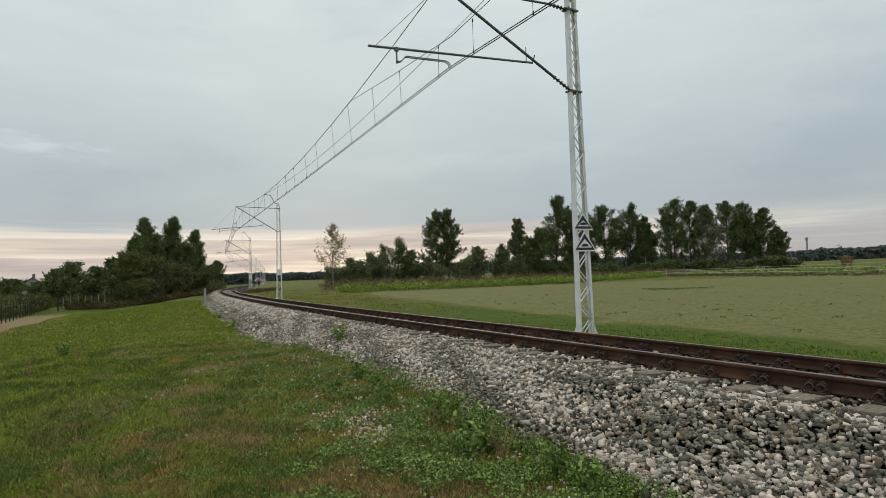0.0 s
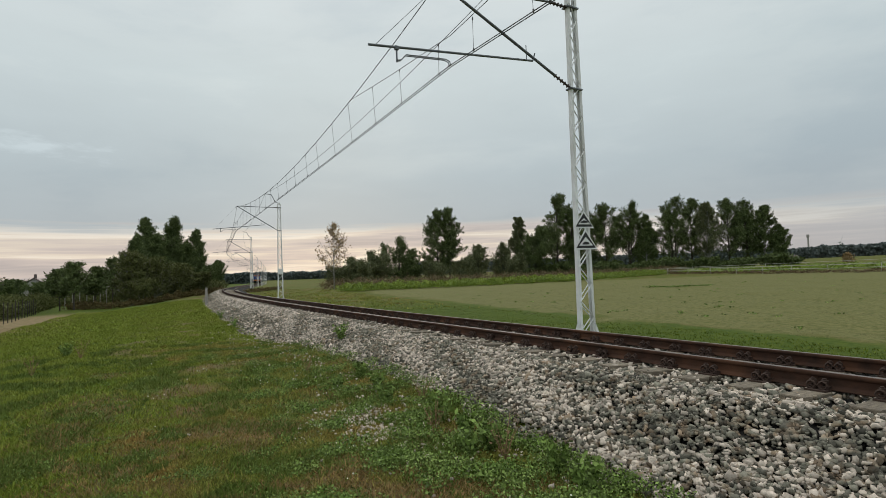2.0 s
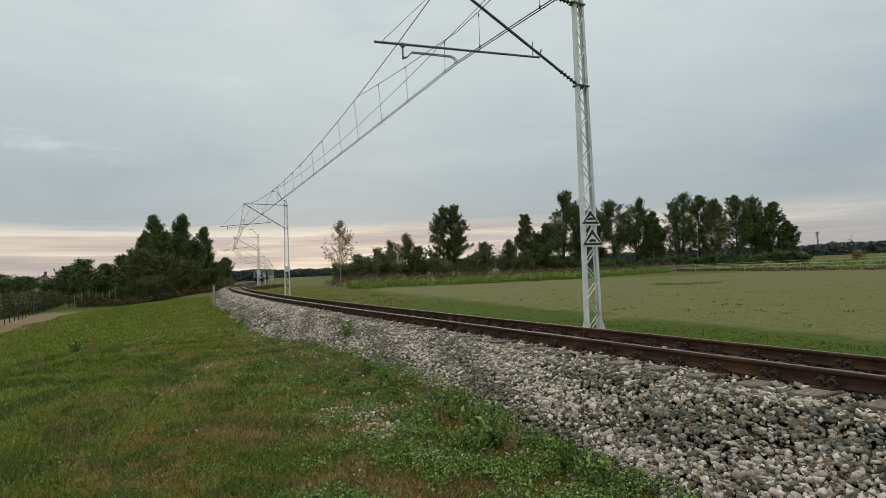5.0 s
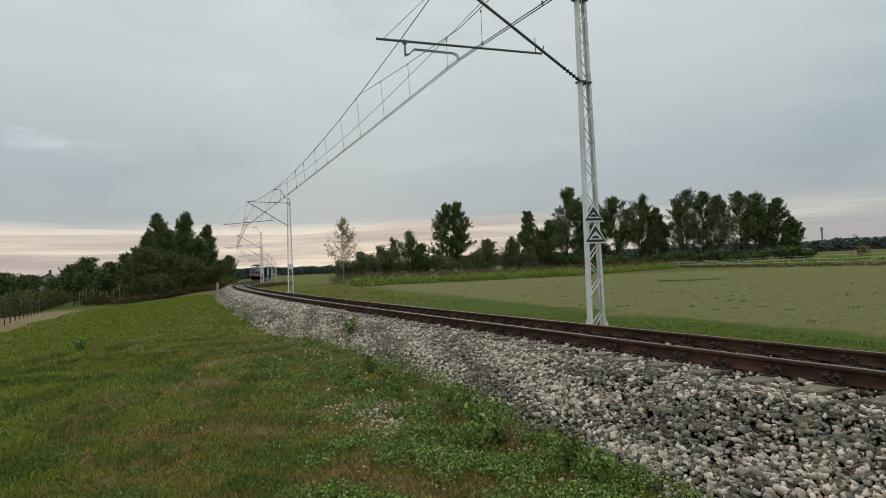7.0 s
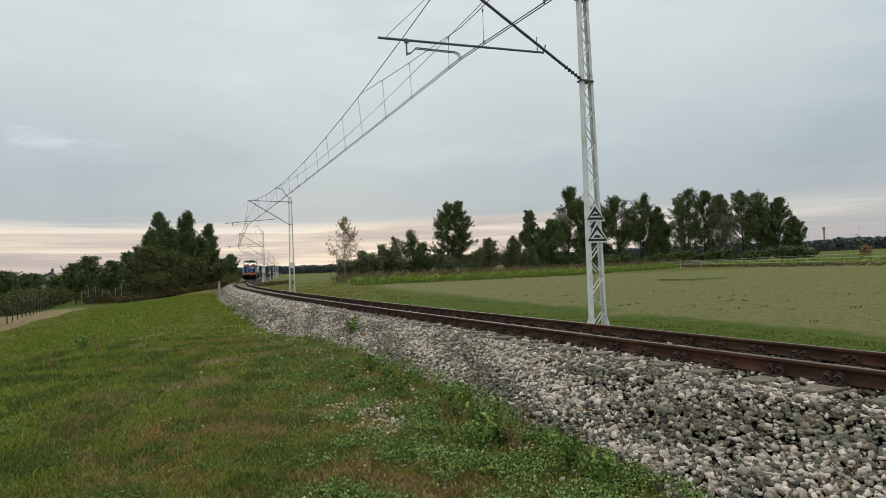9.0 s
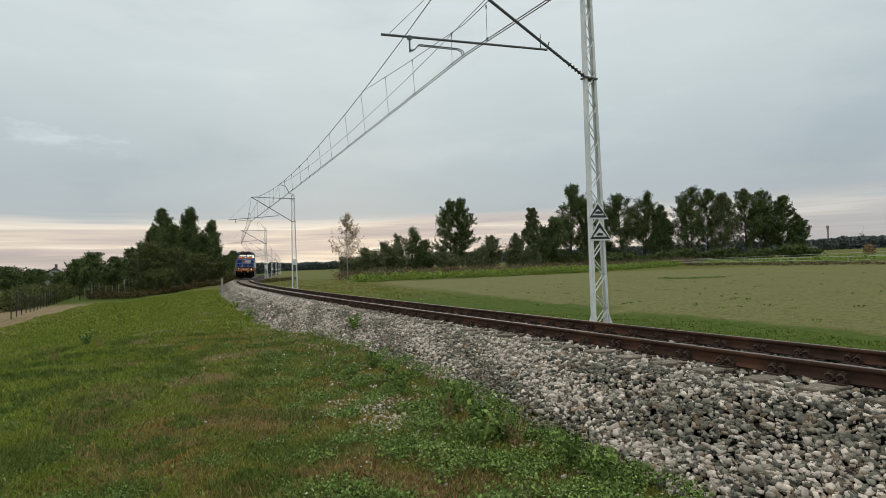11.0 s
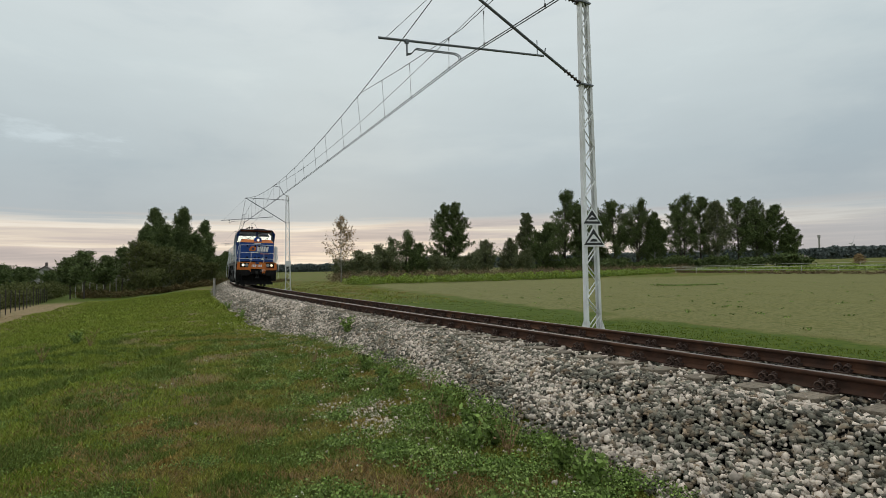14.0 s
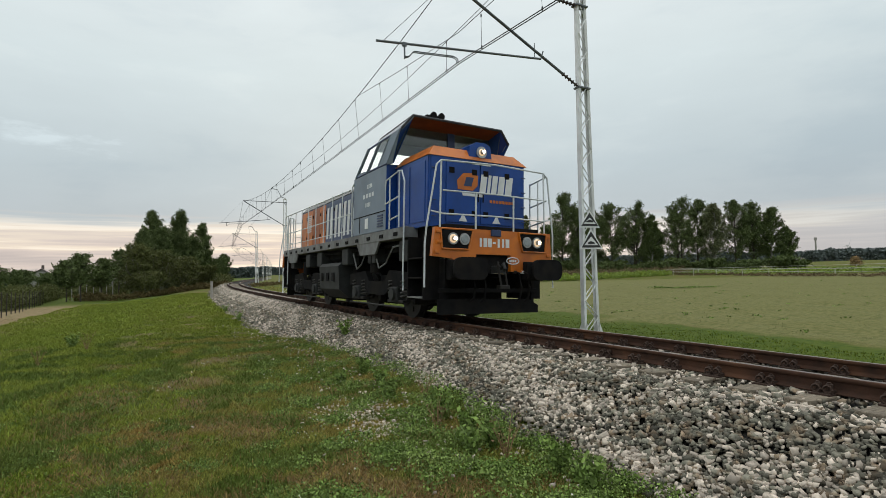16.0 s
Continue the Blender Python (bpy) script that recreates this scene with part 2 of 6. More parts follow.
GRASS_BROWN = mat("withered_grass_blades", (0.31, 0.190, 0.085), (0.22, 0.155, 0.060), 2.5, 0.85, island=0.6, spec=0.1)
PETAL = mat("white_petals", (0.70, 0.69, 0.58), (0.68, 0.67, 0.56), 9, 0.7)
POST_DARK = mat("dark_weathered_post", (0.028, 0.025, 0.022), (0.045, 0.038, 0.034), 9, 0.9, obj=0.3)
POST_PALE = mat("pale_weathered_post", (0.34, 0.32, 0.29), (0.24, 0.22, 0.20), 9, 0.9, obj=0.2)
PLASTER = mat("pale_plaster", (0.45, 0.43, 0.40), (0.38, 0.36, 0.34), 3, 0.9)
ROOF_TILE = mat("grey_brown_roof", (0.16, 0.13, 0.12), (0.11, 0.09, 0.085), 3, 0.85)
# paled and blued: the haze of distance is put into the leaf colour
FAR_WOOD = mat("haze_tinted_woodland", (0.085, 0.108, 0.104), (0.110, 0.132, 0.124), 0.15, 0.9, island=0.3)
TURBINE = mat("white_turbine_coating", (0.6, 0.6, 0.61), (0.55, 0.55, 0.56), 1, 0.5)
gl = bpy.data.materials.new("tinted_cab_glass")
gl.use_nodes = True
gb = gl.node_tree.nodes["Principled BSDF"]
gb.inputs["Base Color"].default_value = (0.84, 0.90, 0.87, 1)
gb.inputs["Roughness"].default_value, gb.inputs["Transmission Weight"].default_value, gb.inputs["IOR"].default_value = 0.03, 1.0, 1.5
GLASS = gl
CAB_LINING = mat("grey_green_cab_lining", (0.15, 0.165, 0.155), (0.12, 0.13, 0.12), 4, 0.7)


# ---- mesh helpers ----
def big_mesh(name, verts, faces, material, smooth=False):
    """A mesh from numpy arrays; faces all with the same number of corners."""
    me = bpy.data.meshes.new(name)
    nf, k = faces.shape
    me.vertices.add(len(verts))
    me.vertices.foreach_set("co", np.asarray(verts, np.float32).ravel())
    me.loops.add(nf * k)
    me.loops.foreach_set("vertex_index", faces.astype(np.int32).ravel())
    me.polygons.add(nf)
    me.polygons.foreach_set("loop_start", np.arange(0, nf * k, k, dtype=np.int32))
    if smooth:
        me.polygons.foreach_set("use_smooth", np.ones(nf, bool))
    me.update(calc_edges=True)
    for m in material if isinstance(material, (list, tuple)) else [material]:
        me.materials.append(m)
    return me


def part(name, bm, material, parent=None, label="", smooth=False):
    me = bpy.data.meshes.new(name)
    bmesh.ops.recalc_face_normals(bm, faces=bm.faces[:])
    bm.to_mesh(me)
    bm.free()
    for m in material if isinstance(material, (list, tuple)) else [material]:
        me.materials.append(m)
    if smooth:
        me.polygons.foreach_set("use_smooth", [True] * len(me.polygons))
    ob = new(name, me)
    ob.parent = parent
    if label:
        ob["label"] = label
    return ob


def thing(name, label, category, group="", kind=""):
    return tagged(new(name), label, category, group, kind)


def box(bm, x0, x1, y0, y1, z0, z1, bevel=0.0, mi=0):
    r = bmesh.ops.create_cube(bm, size=1.0, matrix=Matrix.Translation(((x0 + x1) / 2, (y0 + y1) / 2, (z0 + z1) / 2)) @ Matrix.Diagonal((abs(x1 - x0), abs(y1 - y0), abs(z1 - z0), 1)))
    faces = {f for v in r["verts"] for f in v.link_faces}
    if bevel:
        es = {e for v in r["verts"] for e in v.link_edges}
        faces |= set(bmesh.ops.bevel(bm, geom=list(es), offset=bevel, segments=2, affect="EDGES", profile=0.6)["faces"])
    for f in faces:
        if f.is_valid:
            f.material_index = mi
    return bm


def prism(bm, outline, y0, y1, axis="y", mi=0):
    """A flat outline pushed between two levels of an axis."""
    def put(p, lv):
        return {"y": (p[0], lv, p[1]), "x": (lv, p[0], p[1]), "z": (p[0], p[1], lv)}[axis]
    a = [bm.verts.new(put(p, y0)) for p in outline]
    b = [bm.verts.new(put(p, y1)) for p in outline]
    n = len(outline)
    fs = [bm.faces.new(a), bm.faces.new(b[::-1])] + [bm.faces.new((a[i], b[i], b[(i + 1) % n], a[(i + 1) % n])) for i in range(n)]
    for f in fs:
        f.material_index = mi
    return bm


def tube(bm, points, r, sides=8, mi=0, r1=None):
    """A round bar through points, bent at each."""
    pts = [Vector(p) for p in points]
    rings = []
    for i, p in enumerate(pts):
        d = (pts[min(i + 1, len(pts) - 1)] - pts[max(i - 1, 0)]).normalized()
        a = d.cross(Vector((0, 0, 1)))
        a = a.normalized() if a.length > 1e-3 else Vector((1, 0, 0))
        c = d.cross(a)
        rr = r if r1 is None else r + (r1 - r) * i / max(1, len(pts) - 1)
        rings.append([bm.verts.new(p + (a * math.cos(2 * math.pi * k / sides) + c * math.sin(2 * math.pi * k / sides)) * rr) for k in range(sides)])
    for u, v in zip(rings, rings[1:]):
        for k in range(sides):
            bm.faces.new((u[k], u[(k + 1) % sides], v[(k + 1) % sides], v[k])).material_index = mi
    bm.faces.new(rings[0][::-1]).material_index = mi
    bm.faces.new(rings[-1]).material_index = mi
    return bm


def disc(bm, center, axis, r, depth, sides=20, r2=None, mi=0):
    m = Vector(axis).normalized().to_track_quat("Z", "Y").to_matrix().to_4x4()
    res = bmesh.ops.create_cone(bm, cap_ends=True, segments=sides, radius1=r, radius2=r if r2 is None else r2, depth=depth, matrix=Matrix.Translation(center) @ m)
    for f in {f for v in res["verts"] for f in v.link_faces}:
        f.material_index = mi
    return bm


# ---- the line of the track ----
# s runs along the centre line away from the camera; the curve eases out into a straight
SS = np.arange(-60, 420, 0.1)
KK = np.interp(SS, [-60, 80, 160, 420], [0.00197, 0.00197, -0.0001, -0.0001])
AA = -np.cumsum(KK) * 0.1
I0 = int(np.argmin(abs(SS)))
AA += 2.111092 - AA[I0]
CX, CY = np.cumsum(np.cos(AA)) * 0.1, np.cumsum(np.sin(AA)) * 0.1
CX += 3.45573 - CX[I0]
CY += 5.914811 - CY[I0]
GRADE, CANT = -0.000588, 0.0832 / 1.5


def at(s, right=0.0, z=0.0):
    """The place at s along the track, right of its centre line by so much, z above the outer rail's head."""
    a = float(np.interp(s, SS, AA))
    return Vector((float(np.interp(s, SS, CX)) + right * math.sin(a), float(np.interp(s, SS, CY)) - right * math.cos(a), z + GRADE * s))


def heading(s):
    return float(np.interp(s, SS, AA))


def track_frame(s, right=0.0, z=0.0, canted=False):
    """x along the track, y to its left, z up."""
    m = Matrix.Translation(at(s, right, z)) @ Matrix.Rotation(heading(s), 4, "Z")
    return m @ Matrix.Rotation(math.atan(CANT), 4, "X") if canted else m


def at_many(s, right, z):
    a = np.interp(s, SS, AA)
    return np.stack([np.interp(s, SS, CX) + right * np.sin(a), np.interp(s, SS, CY) - right * np.cos(a), z + GRADE * s], -1)


def track_place(x, y):
    """s and the distance to the left of the centre line, for arrays of places."""
    cs, cx, cy, ca = SS[::10], CX[::10], CY[::10], AA[::10]
    best = np.full(x.shape, 1e18)
    idx = np.zeros(x.shape, int)
    for i in range(0, len(cs), 1):
        d = (x - cx[i]) ** 2 + (y - cy[i]) ** 2
        m = d < best
        best[m], idx[m] = d[m], i
    a = ca[idx]
    dx, dy = x - cx[idx], y - cy[idx]
    return cs[idx] + dx * np.cos(a) + dy * np.sin(a), -dx * np.sin(a) + dy * np.cos(a)


def wobble(x, y):
    """Gentle unevenness of the ground."""
    return (0.05 * np.sin(0.9 * x + 0.4 * y) * np.sin(0.55 * y - 0.3 * x) + 0.03 * np.sin(2.3 * x - 1.1 * y + 1) * np.sin(1.7 * y + 0.6 * x)
            + 0.012 * np.sin(6.1 * x + 2.7 * y) * np.sin(5.3 * y - 1.9 * x))


def ground_height(x, y):
    s, d = track_place(x, y)
    z = np.interp(d, [-400, -260, -150, -100, -60, -12, -6, -3.4, -2.6, -1.5, 1.5, 2.7, 4.2, 7.0, 9.0, 12.0, 20, 40, 120],
                  [4.0, 2.6, 0.4, -0.45, -0.7, -0.75, -0.72, -0.62, -0.6, -0.5, -0.5, -0.78, -0.72, -0.68, -0.78, -1.25, -1.75, -2.2, -2.6])
    r = np.hypot(x, y)
    soft = np.clip((abs(d) - 2.4) / 1.5, 0, 1)
    # soil heaped against the ballast foot, and a bank that falls away sooner farther off
    z = z + np.interp(s, [-2, 1, 4, 8, 11, 13], [0, 0.5, 1, 1, 0.6, 0]) * np.interp(d, [1.9, 2.2, 2.5, 3.0, 3.6], [0, 0.13, 0.11, 0.05, 0])
    z = z + np.interp(s, [12, 32, 70, 90], [0, 1, 1, 0]) * np.interp(d, [3.5, 5, 8, 12, 16], [0, -0.10, -0.50, -0.35, 0])
    z = z + wobble(x, y) * soft + GRADE * np.clip(s, -60, 300)
    # the far country levels out and drops behind the rise
    return np.where(r > 350, z + (np.where(d < 0, 2.0, -1.5) - z) * np.clip((r - 350) / 400, 0, 1), z), s, d


# ---- ground ----
def ground_material():
    m = mat("verge_and_field", (0.080, 0.100, 0.014), (0.110, 0.125, 0.022), 5, 0.95, bump=0.9, bscale=14, c=(0.16, 0.115, 0.042), cscale=0.5, spec=0.1)
    n, l = m.node_tree.nodes, m.node_tree.links
    bs = n["Principled BSDF"]
    base = bs.inputs["Base Color"].links[0].from_socket
    co = n.new("ShaderNodeTexCoord").outputs["Object"]

    def layer(base, attr, a, b, scale, stretch=(1, 1, 1)):
        mp = n.new("ShaderNodeMapping")
        mp.inputs["Scale"].default_value = stretch
        l.new(co, mp.inputs["Vector"])
        t = n.new("ShaderNodeTexNoise")
        t.inputs["Scale"].default_value, t.inputs["Detail"].default_value = scale, 9.0
        l.new(mp.outputs[0], t.inputs["Vector"])
        r = ramp_node(n, [(0.34, a), (0.62, b)])
        l.new(t.outputs["Fac"], r.inputs[0])
        at_ = n.new("ShaderNodeAttribute")
        at_.attribute_name = attr
        k = n.new("ShaderNodeMix")
        k.data_type = "RGBA"
        l.new(at_.outputs["Fac"], k.inputs["Factor"])
        l.new(base, k.inputs["A"])
        l.new(r.outputs[0], k.inputs["B"])
        return k.outputs["Result"]
    base = layer(base, "lush", (0.044, 0.078, 0.008), (0.082, 0.112, 0.014), 5.5)
    base = layer(base, "field", (0.100, 0.110, 0.033), (0.182, 0.172, 0.066), 7.0, (1, 1, 1))
    base = layer(base, "mown", (0.27, 0.195, 0.115), (0.175, 0.145, 0.065), 2.6)
    base = layer(base, "bare", (0.13, 0.095, 0.045), (0.19, 0.145, 0.08), 9.0)
    l.new(base, bs.inputs["Base Color"])
    return m


def patch(x, y, seed, size):
    """A soft random mask, for arrays."""
    rng = np.random.RandomState(seed)
    v = 0
    for k in range(5):
        a, p, q = rng.uniform(0, 6.28), rng.uniform(0, 6.28), rng.uniform(0.6, 1.7)
        u = (x * math.cos(a) + y * math.sin(a)) * 6.28 / size * q
        w = (-x * math.sin(a) + y * math.cos(a)) * 6.28 / size * q
        v = v + np.sin(u + p) * np.cos(w + 1.7 * p)
    return v / 2.2


WORN = [(-5.06, 6.93, 0.9), (-3.2, 4.5, 0.5), (-2.45, 5.9, 0.75), (-0.83, 4.5, 0.6), (-3.1, 5.3, 0.35), (-4.2, 5.5, 0.5)]


def dry_patch(x, y):
    """Where the turf is worn and withered."""
    v = patch(x, y, 9, 2.6) * 1.6 - 0.35 + 0.5 * patch(x, y, 10, 0.8)
    for px, py, pr in WORN:
        v = np.maximum(v, 1.3 - (np.hypot(x - px, y - py) / pr) ** 2 + 0.9 * patch(x, y, 10, 0.8))
    return np.clip(v, 0, 1)


def build_ground():
    ang = np.concatenate([np.linspace(-52, 52, 300), np.linspace(54, 306, 64)])
    rad = np.concatenate([[0.005, 0.5], np.geomspace(1.2, 60, 210), np.geomspace(62, 4200, 90)])
    A, Rr = np.meshgrid(np.radians(ang), rad)
    X, Y = Rr * np.sin(A) + 0.4, Rr * np.cos(A) - 0.5
    Z, S, D = ground_height(X.ravel(), Y.ravel())
    V = np.stack([X.ravel(), Y.ravel(), Z], -1)
    nr, na = X.shape
    i, j = np.meshgrid(np.arange(nr - 1), np.arange(na), indexing="ij")
    jn = (j + 1) % na
    F = np.stack([i * na + j, i * na + jn, (i + 1) * na + jn, (i + 1) * na + j], -1).reshape(-1, 4)[:, ::-1]
    me = big_mesh("ground", V, F, ground_material(), smooth=True)
    x, y = V[:, 0], V[:, 1]
    ragged = 0.5 * patch(x, y, 3, 9) + 0.3 * patch(x, y, 4, 2.5)
    edge = -np.interp(S, [-30, 1, 7, 20, 60, 110], [6, 6.2, 7.4, 9.4, 15, 40])
    field = np.clip((edge - D + ragged) / 0.8, 0, 1) * np.clip((x * 0.10 + 66 - y) / 6 + 2.2, 0, 1)
    lush = np.clip((-1.5 - D) / 1.0, 0, 1) * (1 - field) * np.clip((34 - S) / 14, 0.15, 1)
    lush = np.maximum(lush, np.clip((D - 5.6 + 1.3 * ragged) / 1.5, 0, 1) * 0.9)
    mown = np.clip((D - 11.3 + 1.6 * ragged) / 1.8, 0, 1) * np.clip((S + 10) / 6, 0, 1) * np.clip((60 - S) / 8, 0, 1)
    bare = dry_patch(x, y) * np.clip((D - 3.2), 0, 1) * np.clip(7 - D, 0, 1) * 0.85
    for nm, val in (("field", field), ("lush", lush), ("mown", mown), ("bare", bare)):
        at_ = me.attributes.new(nm, "FLOAT", "POINT")
        at_.data.foreach_set("value", val.astype(np.float32))
    tagged(new("ground", me), "grassy verge with worn patches beside a pale stubble field", "ground", kind="structure")


build_ground()


# ---- track bed ----
def build_ballast():
    s = np.concatenate([np.arange(-30, 40, 0.25), np.arange(40, 330, 1.0)])
    prof = [(-3.1, -0.78), (-2.5, -0.60), (-1.75, -0.30), (-1.3, -0.27), (-0.85, -0.26), (-0.6, -0.30), (0.6, -0.22), (0.85, -0.185), (1.3, -0.185), (1.6, -0.20), (2.1, -0.46), (2.6, -0.84), (3.0, -1.1)]
    rows = []
    for d, z in prof:
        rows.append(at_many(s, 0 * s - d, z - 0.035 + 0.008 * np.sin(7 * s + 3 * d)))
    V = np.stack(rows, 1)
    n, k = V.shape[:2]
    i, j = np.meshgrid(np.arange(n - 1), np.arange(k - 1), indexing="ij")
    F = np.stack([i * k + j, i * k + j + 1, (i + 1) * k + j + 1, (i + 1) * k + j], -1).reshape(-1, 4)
    ob = new("ballast", big_mesh("ballast", V.reshape(-1, 3), F, BALLAST_GAP_SHADE))
    tagged(ob, "sloped ballast bed coloured near black as shade between the stones", "ballast bed", kind="structure")
    return s, prof


def stones(name, label, count, s0, s1, d_fun, size, material, seed, lift=0.3, bias=1.0):
    """Crushed stones lying at random over a stretch of the bed."""
    rng = np.random.RandomState(seed)
    # a lump of two twisted rings of corners: crushed stone has few, sharp edges
    k = 5 if size < 0.0285 else 4
    ring = [(math.cos(2 * math.pi * (i + 0.5 * lev) / k), math.sin(2 * math.pi * (i + 0.5 * lev) / k)) for lev in (0, 1) for i in range(k)]
    base = np.array([(x, y, -0.62 if i < k else 0.62) for i, (x, y) in enumerate(ring)])
    tri = [(0, i + 1, i) for i in range(1, k - 1)] + [(k, k + i, k + i + 1) for i in range(1, k - 1)]
    for i in range(k):
        n = (i + 1) % k
        tri += [(i, n, k + i), (n, k + n, k + i)]
    tri = np.array(tri)
    s = s0 + (s1 - s0) * rng.rand(count) ** bias
    d, z = d_fun(rng, s)
    c = at_many(s, -d, z)
    kv = len(base)
    sc = size * np.exp(rng.normal(0, 0.24, (count, 1, 1))) * rng.uniform(0.65, 1.15, (count, 1, 3)) * np.array([1.08, 0.88, 0.82])
    # angular stones: some corners cut, some drawn out
    P = (base[None] * rng.uniform(0.58, 1.10, (count, kv, 1)) + rng.normal(0, 0.15, (count, kv, 3))) * sc
    # any turn about the upright, a tilt of up to about fifty degrees
    turn, lie, way = rng.uniform(0, math.pi, count), rng.normal(0, 0.30, count), rng.uniform(0, 2 * math.pi, count)
    q = np.stack([np.cos(lie) * np.cos(turn), np.sin(lie) * np.cos(way), np.sin(lie) * np.sin(way), np.cos(lie) * np.sin(turn)], -1)
    w, x, y, zz = q.T
    R = np.stack([1 - 2 * (y * y + zz * zz), 2 * (x * y - zz * w), 2 * (x * zz + y * w), 2 * (x * y + zz * w), 1 - 2 * (x * x + zz * zz), 2 * (y * zz - x * w),
                  2 * (x * zz - y * w), 2 * (y * zz + x * w), 1 - 2 * (x * x + y * y)], -1).reshape(-1, 3, 3)
    P = np.einsum("nij,nkj->nki", R, P)
    c[:, 2] += size * (lift + rng.uniform(-0.5, 0.6, count))
    P += c[:, None]
    F = (tri[None] + (np.arange(count) * kv)[:, None, None]).reshape(-1, 3)
    tagged(new(name, big_mesh(name, P.reshape(-1, 3), F, material)), label, "gravel", kind="stuff")


SLOPE_D = [-3.1, -2.5, -1.75, -1.3, -0.85, -0.6, 0.6, 0.85, 1.3, 1.6, 2.1, 2.75, 3.2]
SLOPE_Z = [-0.78, -0.60, -0.30, -0.27, -0.26, -0.30, -0.22, -0.185, -0.185, -0.20, -0.44, -0.80, -0.98]


def toe(s):
    """How far out the grass begins."""
    return np.interp(s, [-6, 0.5, 2, 6, 8, 10, 12, 15, 20, 30], [2.8, 2.66, 2.48, 2.34, 2.42, 2.55, 2.78, 2.95, 2.80, 2.72]) + 0.05 * np.sin(s * 1.1 + 1)


def on_slope(rng, s):
    top = toe(s) + 0.12 + 0.10 * np.sin(s * 1.7) + 0.07 * np.sin(s * 4.3)
    d = 1.32 + (top - 1.32) * rng.rand(len(s)) ** 0.9
    return d, np.maximum(np.interp(d, SLOPE_D, SLOPE_Z), -0.80 + 0.02 * (d - 2.7))


def on_slope_banded(rng, s):
    """The same slope, gathered in loose bands."""
    picks = [on_slope(rng, s) for k in range(3)]
    score = np.stack([patch(s * 0.8, p[0] * 2.6, 33, 2.6) + 1.9 * rng.rand(len(s)) for p in picks])
    best = score.argmax(0)
    return np.choose(best, [p[0] for p in picks]), np.choose(best, [p[1] for p in picks])


def along_top(rng, s):
    """The shoulder beside the rail, where the paler stones lie."""
    d = 1.32 + 0.75 * rng.rand(len(s)) ** 1.5
    return d, np.interp(d, SLOPE_D, SLOPE_Z)


def gravel_spill(rng, s):
    d = 3.60 + rng.normal(0, 0.24, len(s))
    p = at_many(s, -d, 0 * s)
    return d, ground_height(p[:, 0], p[:, 1])[0] - GRADE * s


def in_track(rng, s):
    d = rng.uniform(-1.9, 1.35, len(s))
    return d, np.interp(d, SLOPE_D, SLOPE_Z) - 0.002


def strays(rng, s):
    d = 2.7 + rng.exponential(0.45, len(s))
    p = at_many(s, -d, 0 * s)
    return d, ground_height(p[:, 0], p[:, 1])[0] - GRADE * s


build_ballast()


# ---- rails and sleepers ----
def build_rail(name, right, z0, label):
    prof = [(-0.062, -0.149), (0.062, -0.149), (0.062, -0.138), (0.012, -0.122), (0.008, -0.105), (0.008, -0.05), (0.033, -0.036), (0.035, -0.008), (0.027, 0.0),
            (-0.027, 0.0), (-0.035, -0.008), (-0.033, -0.036), (-0.008, -0.05), (-0.008, -0.105), (-0.012, -0.122), (-0.062, -0.138)]
    s = np.concatenate([np.arange(-32, 60, 0.5), np.arange(60, 340, 2.0)])
    V = np.stack([at_many(s, right + u, z0 + w + 0 * s) for u, w in prof], 1)
    n, k = V.shape[:2]
    i, j = np.meshgrid(np.arange(n - 1), np.arange(k), indexing="ij")
    F = np.stack([i * k + j, i * k + (j + 1) % k, (i + 1) * k + (j + 1) % k, (i + 1) * k + j], -1).reshape(-1, 4)
    ob = thing(name, label, "rail", "pair of running rails")
    head = np.isin(j.ravel(), (5, 6, 7, 8, 9, 10, 11))
    me = big_mesh("rail_foot", V.reshape(-1, 3), F[~head], STEEL_RUST)
    new("rail_foot", me).parent = ob
    me = big_mesh("rail_head", V.reshape(-1, 3), F[head], [STEEL_RUST, RAIL_TOP])
    me.polygons.foreach_set("material_index", (j.ravel()[head] == 8).astype(np.int32))
    new("rail_head", me).parent = ob


build_rail("rail", -0.75, 0.0, "brown rusted steel rail on the curve's outer side")
build_rail("rail", 0.75, -0.0832, "brown rusted steel rail on the curve's inner side")


def build_sleeper():
    ob = thing("railway_sleeper", "weathered grey wooden sleeper bedded in crushed stone", "sleeper", "sleepers under the rails")
    bm = bmesh.new()
    box(bm, -0.10, 0.10, -1.3, 1.3, -0.15, 0.0, 0.012)
    part("timber", bm, OLD_WOOD, ob)
    for y in (-0.75, 0.75):
        bm = bmesh.new()
        box(bm, -0.085, 0.085, y - 0.17, y + 0.17, 0.0, 0.016, 0.003)
        plate = part("baseplate", bm, RUST_DARK, ob)
        for sy in (-1, 1):
            for sx in (-0.045, 0.045):
                bm = bmesh.new()
                disc(bm, (sx, y + sy * 0.085, 0.06), (0, 0, 1), 0.016, 0.10, 6)
                disc(bm, (sx, y + sy * 0.085, 0.078), (0, 0, 1), 0.030, 0.035, 6)
                # spring ring standing on edge
                tube(bm, [(sx + 0.034 * math.cos(a), y + sy * 0.120, 0.050 + 0.034 * math.sin(a)) for a in np.linspace(0, 2 * math.pi, 9)], 0.011, 4)
                box(bm, sx - 0.032, sx + 0.032, y + sy * 0.03, y + sy * 0.115, 0.018, 0.042)
                part("rail_clip", bm, RUST_DARK, plate)
    return ob


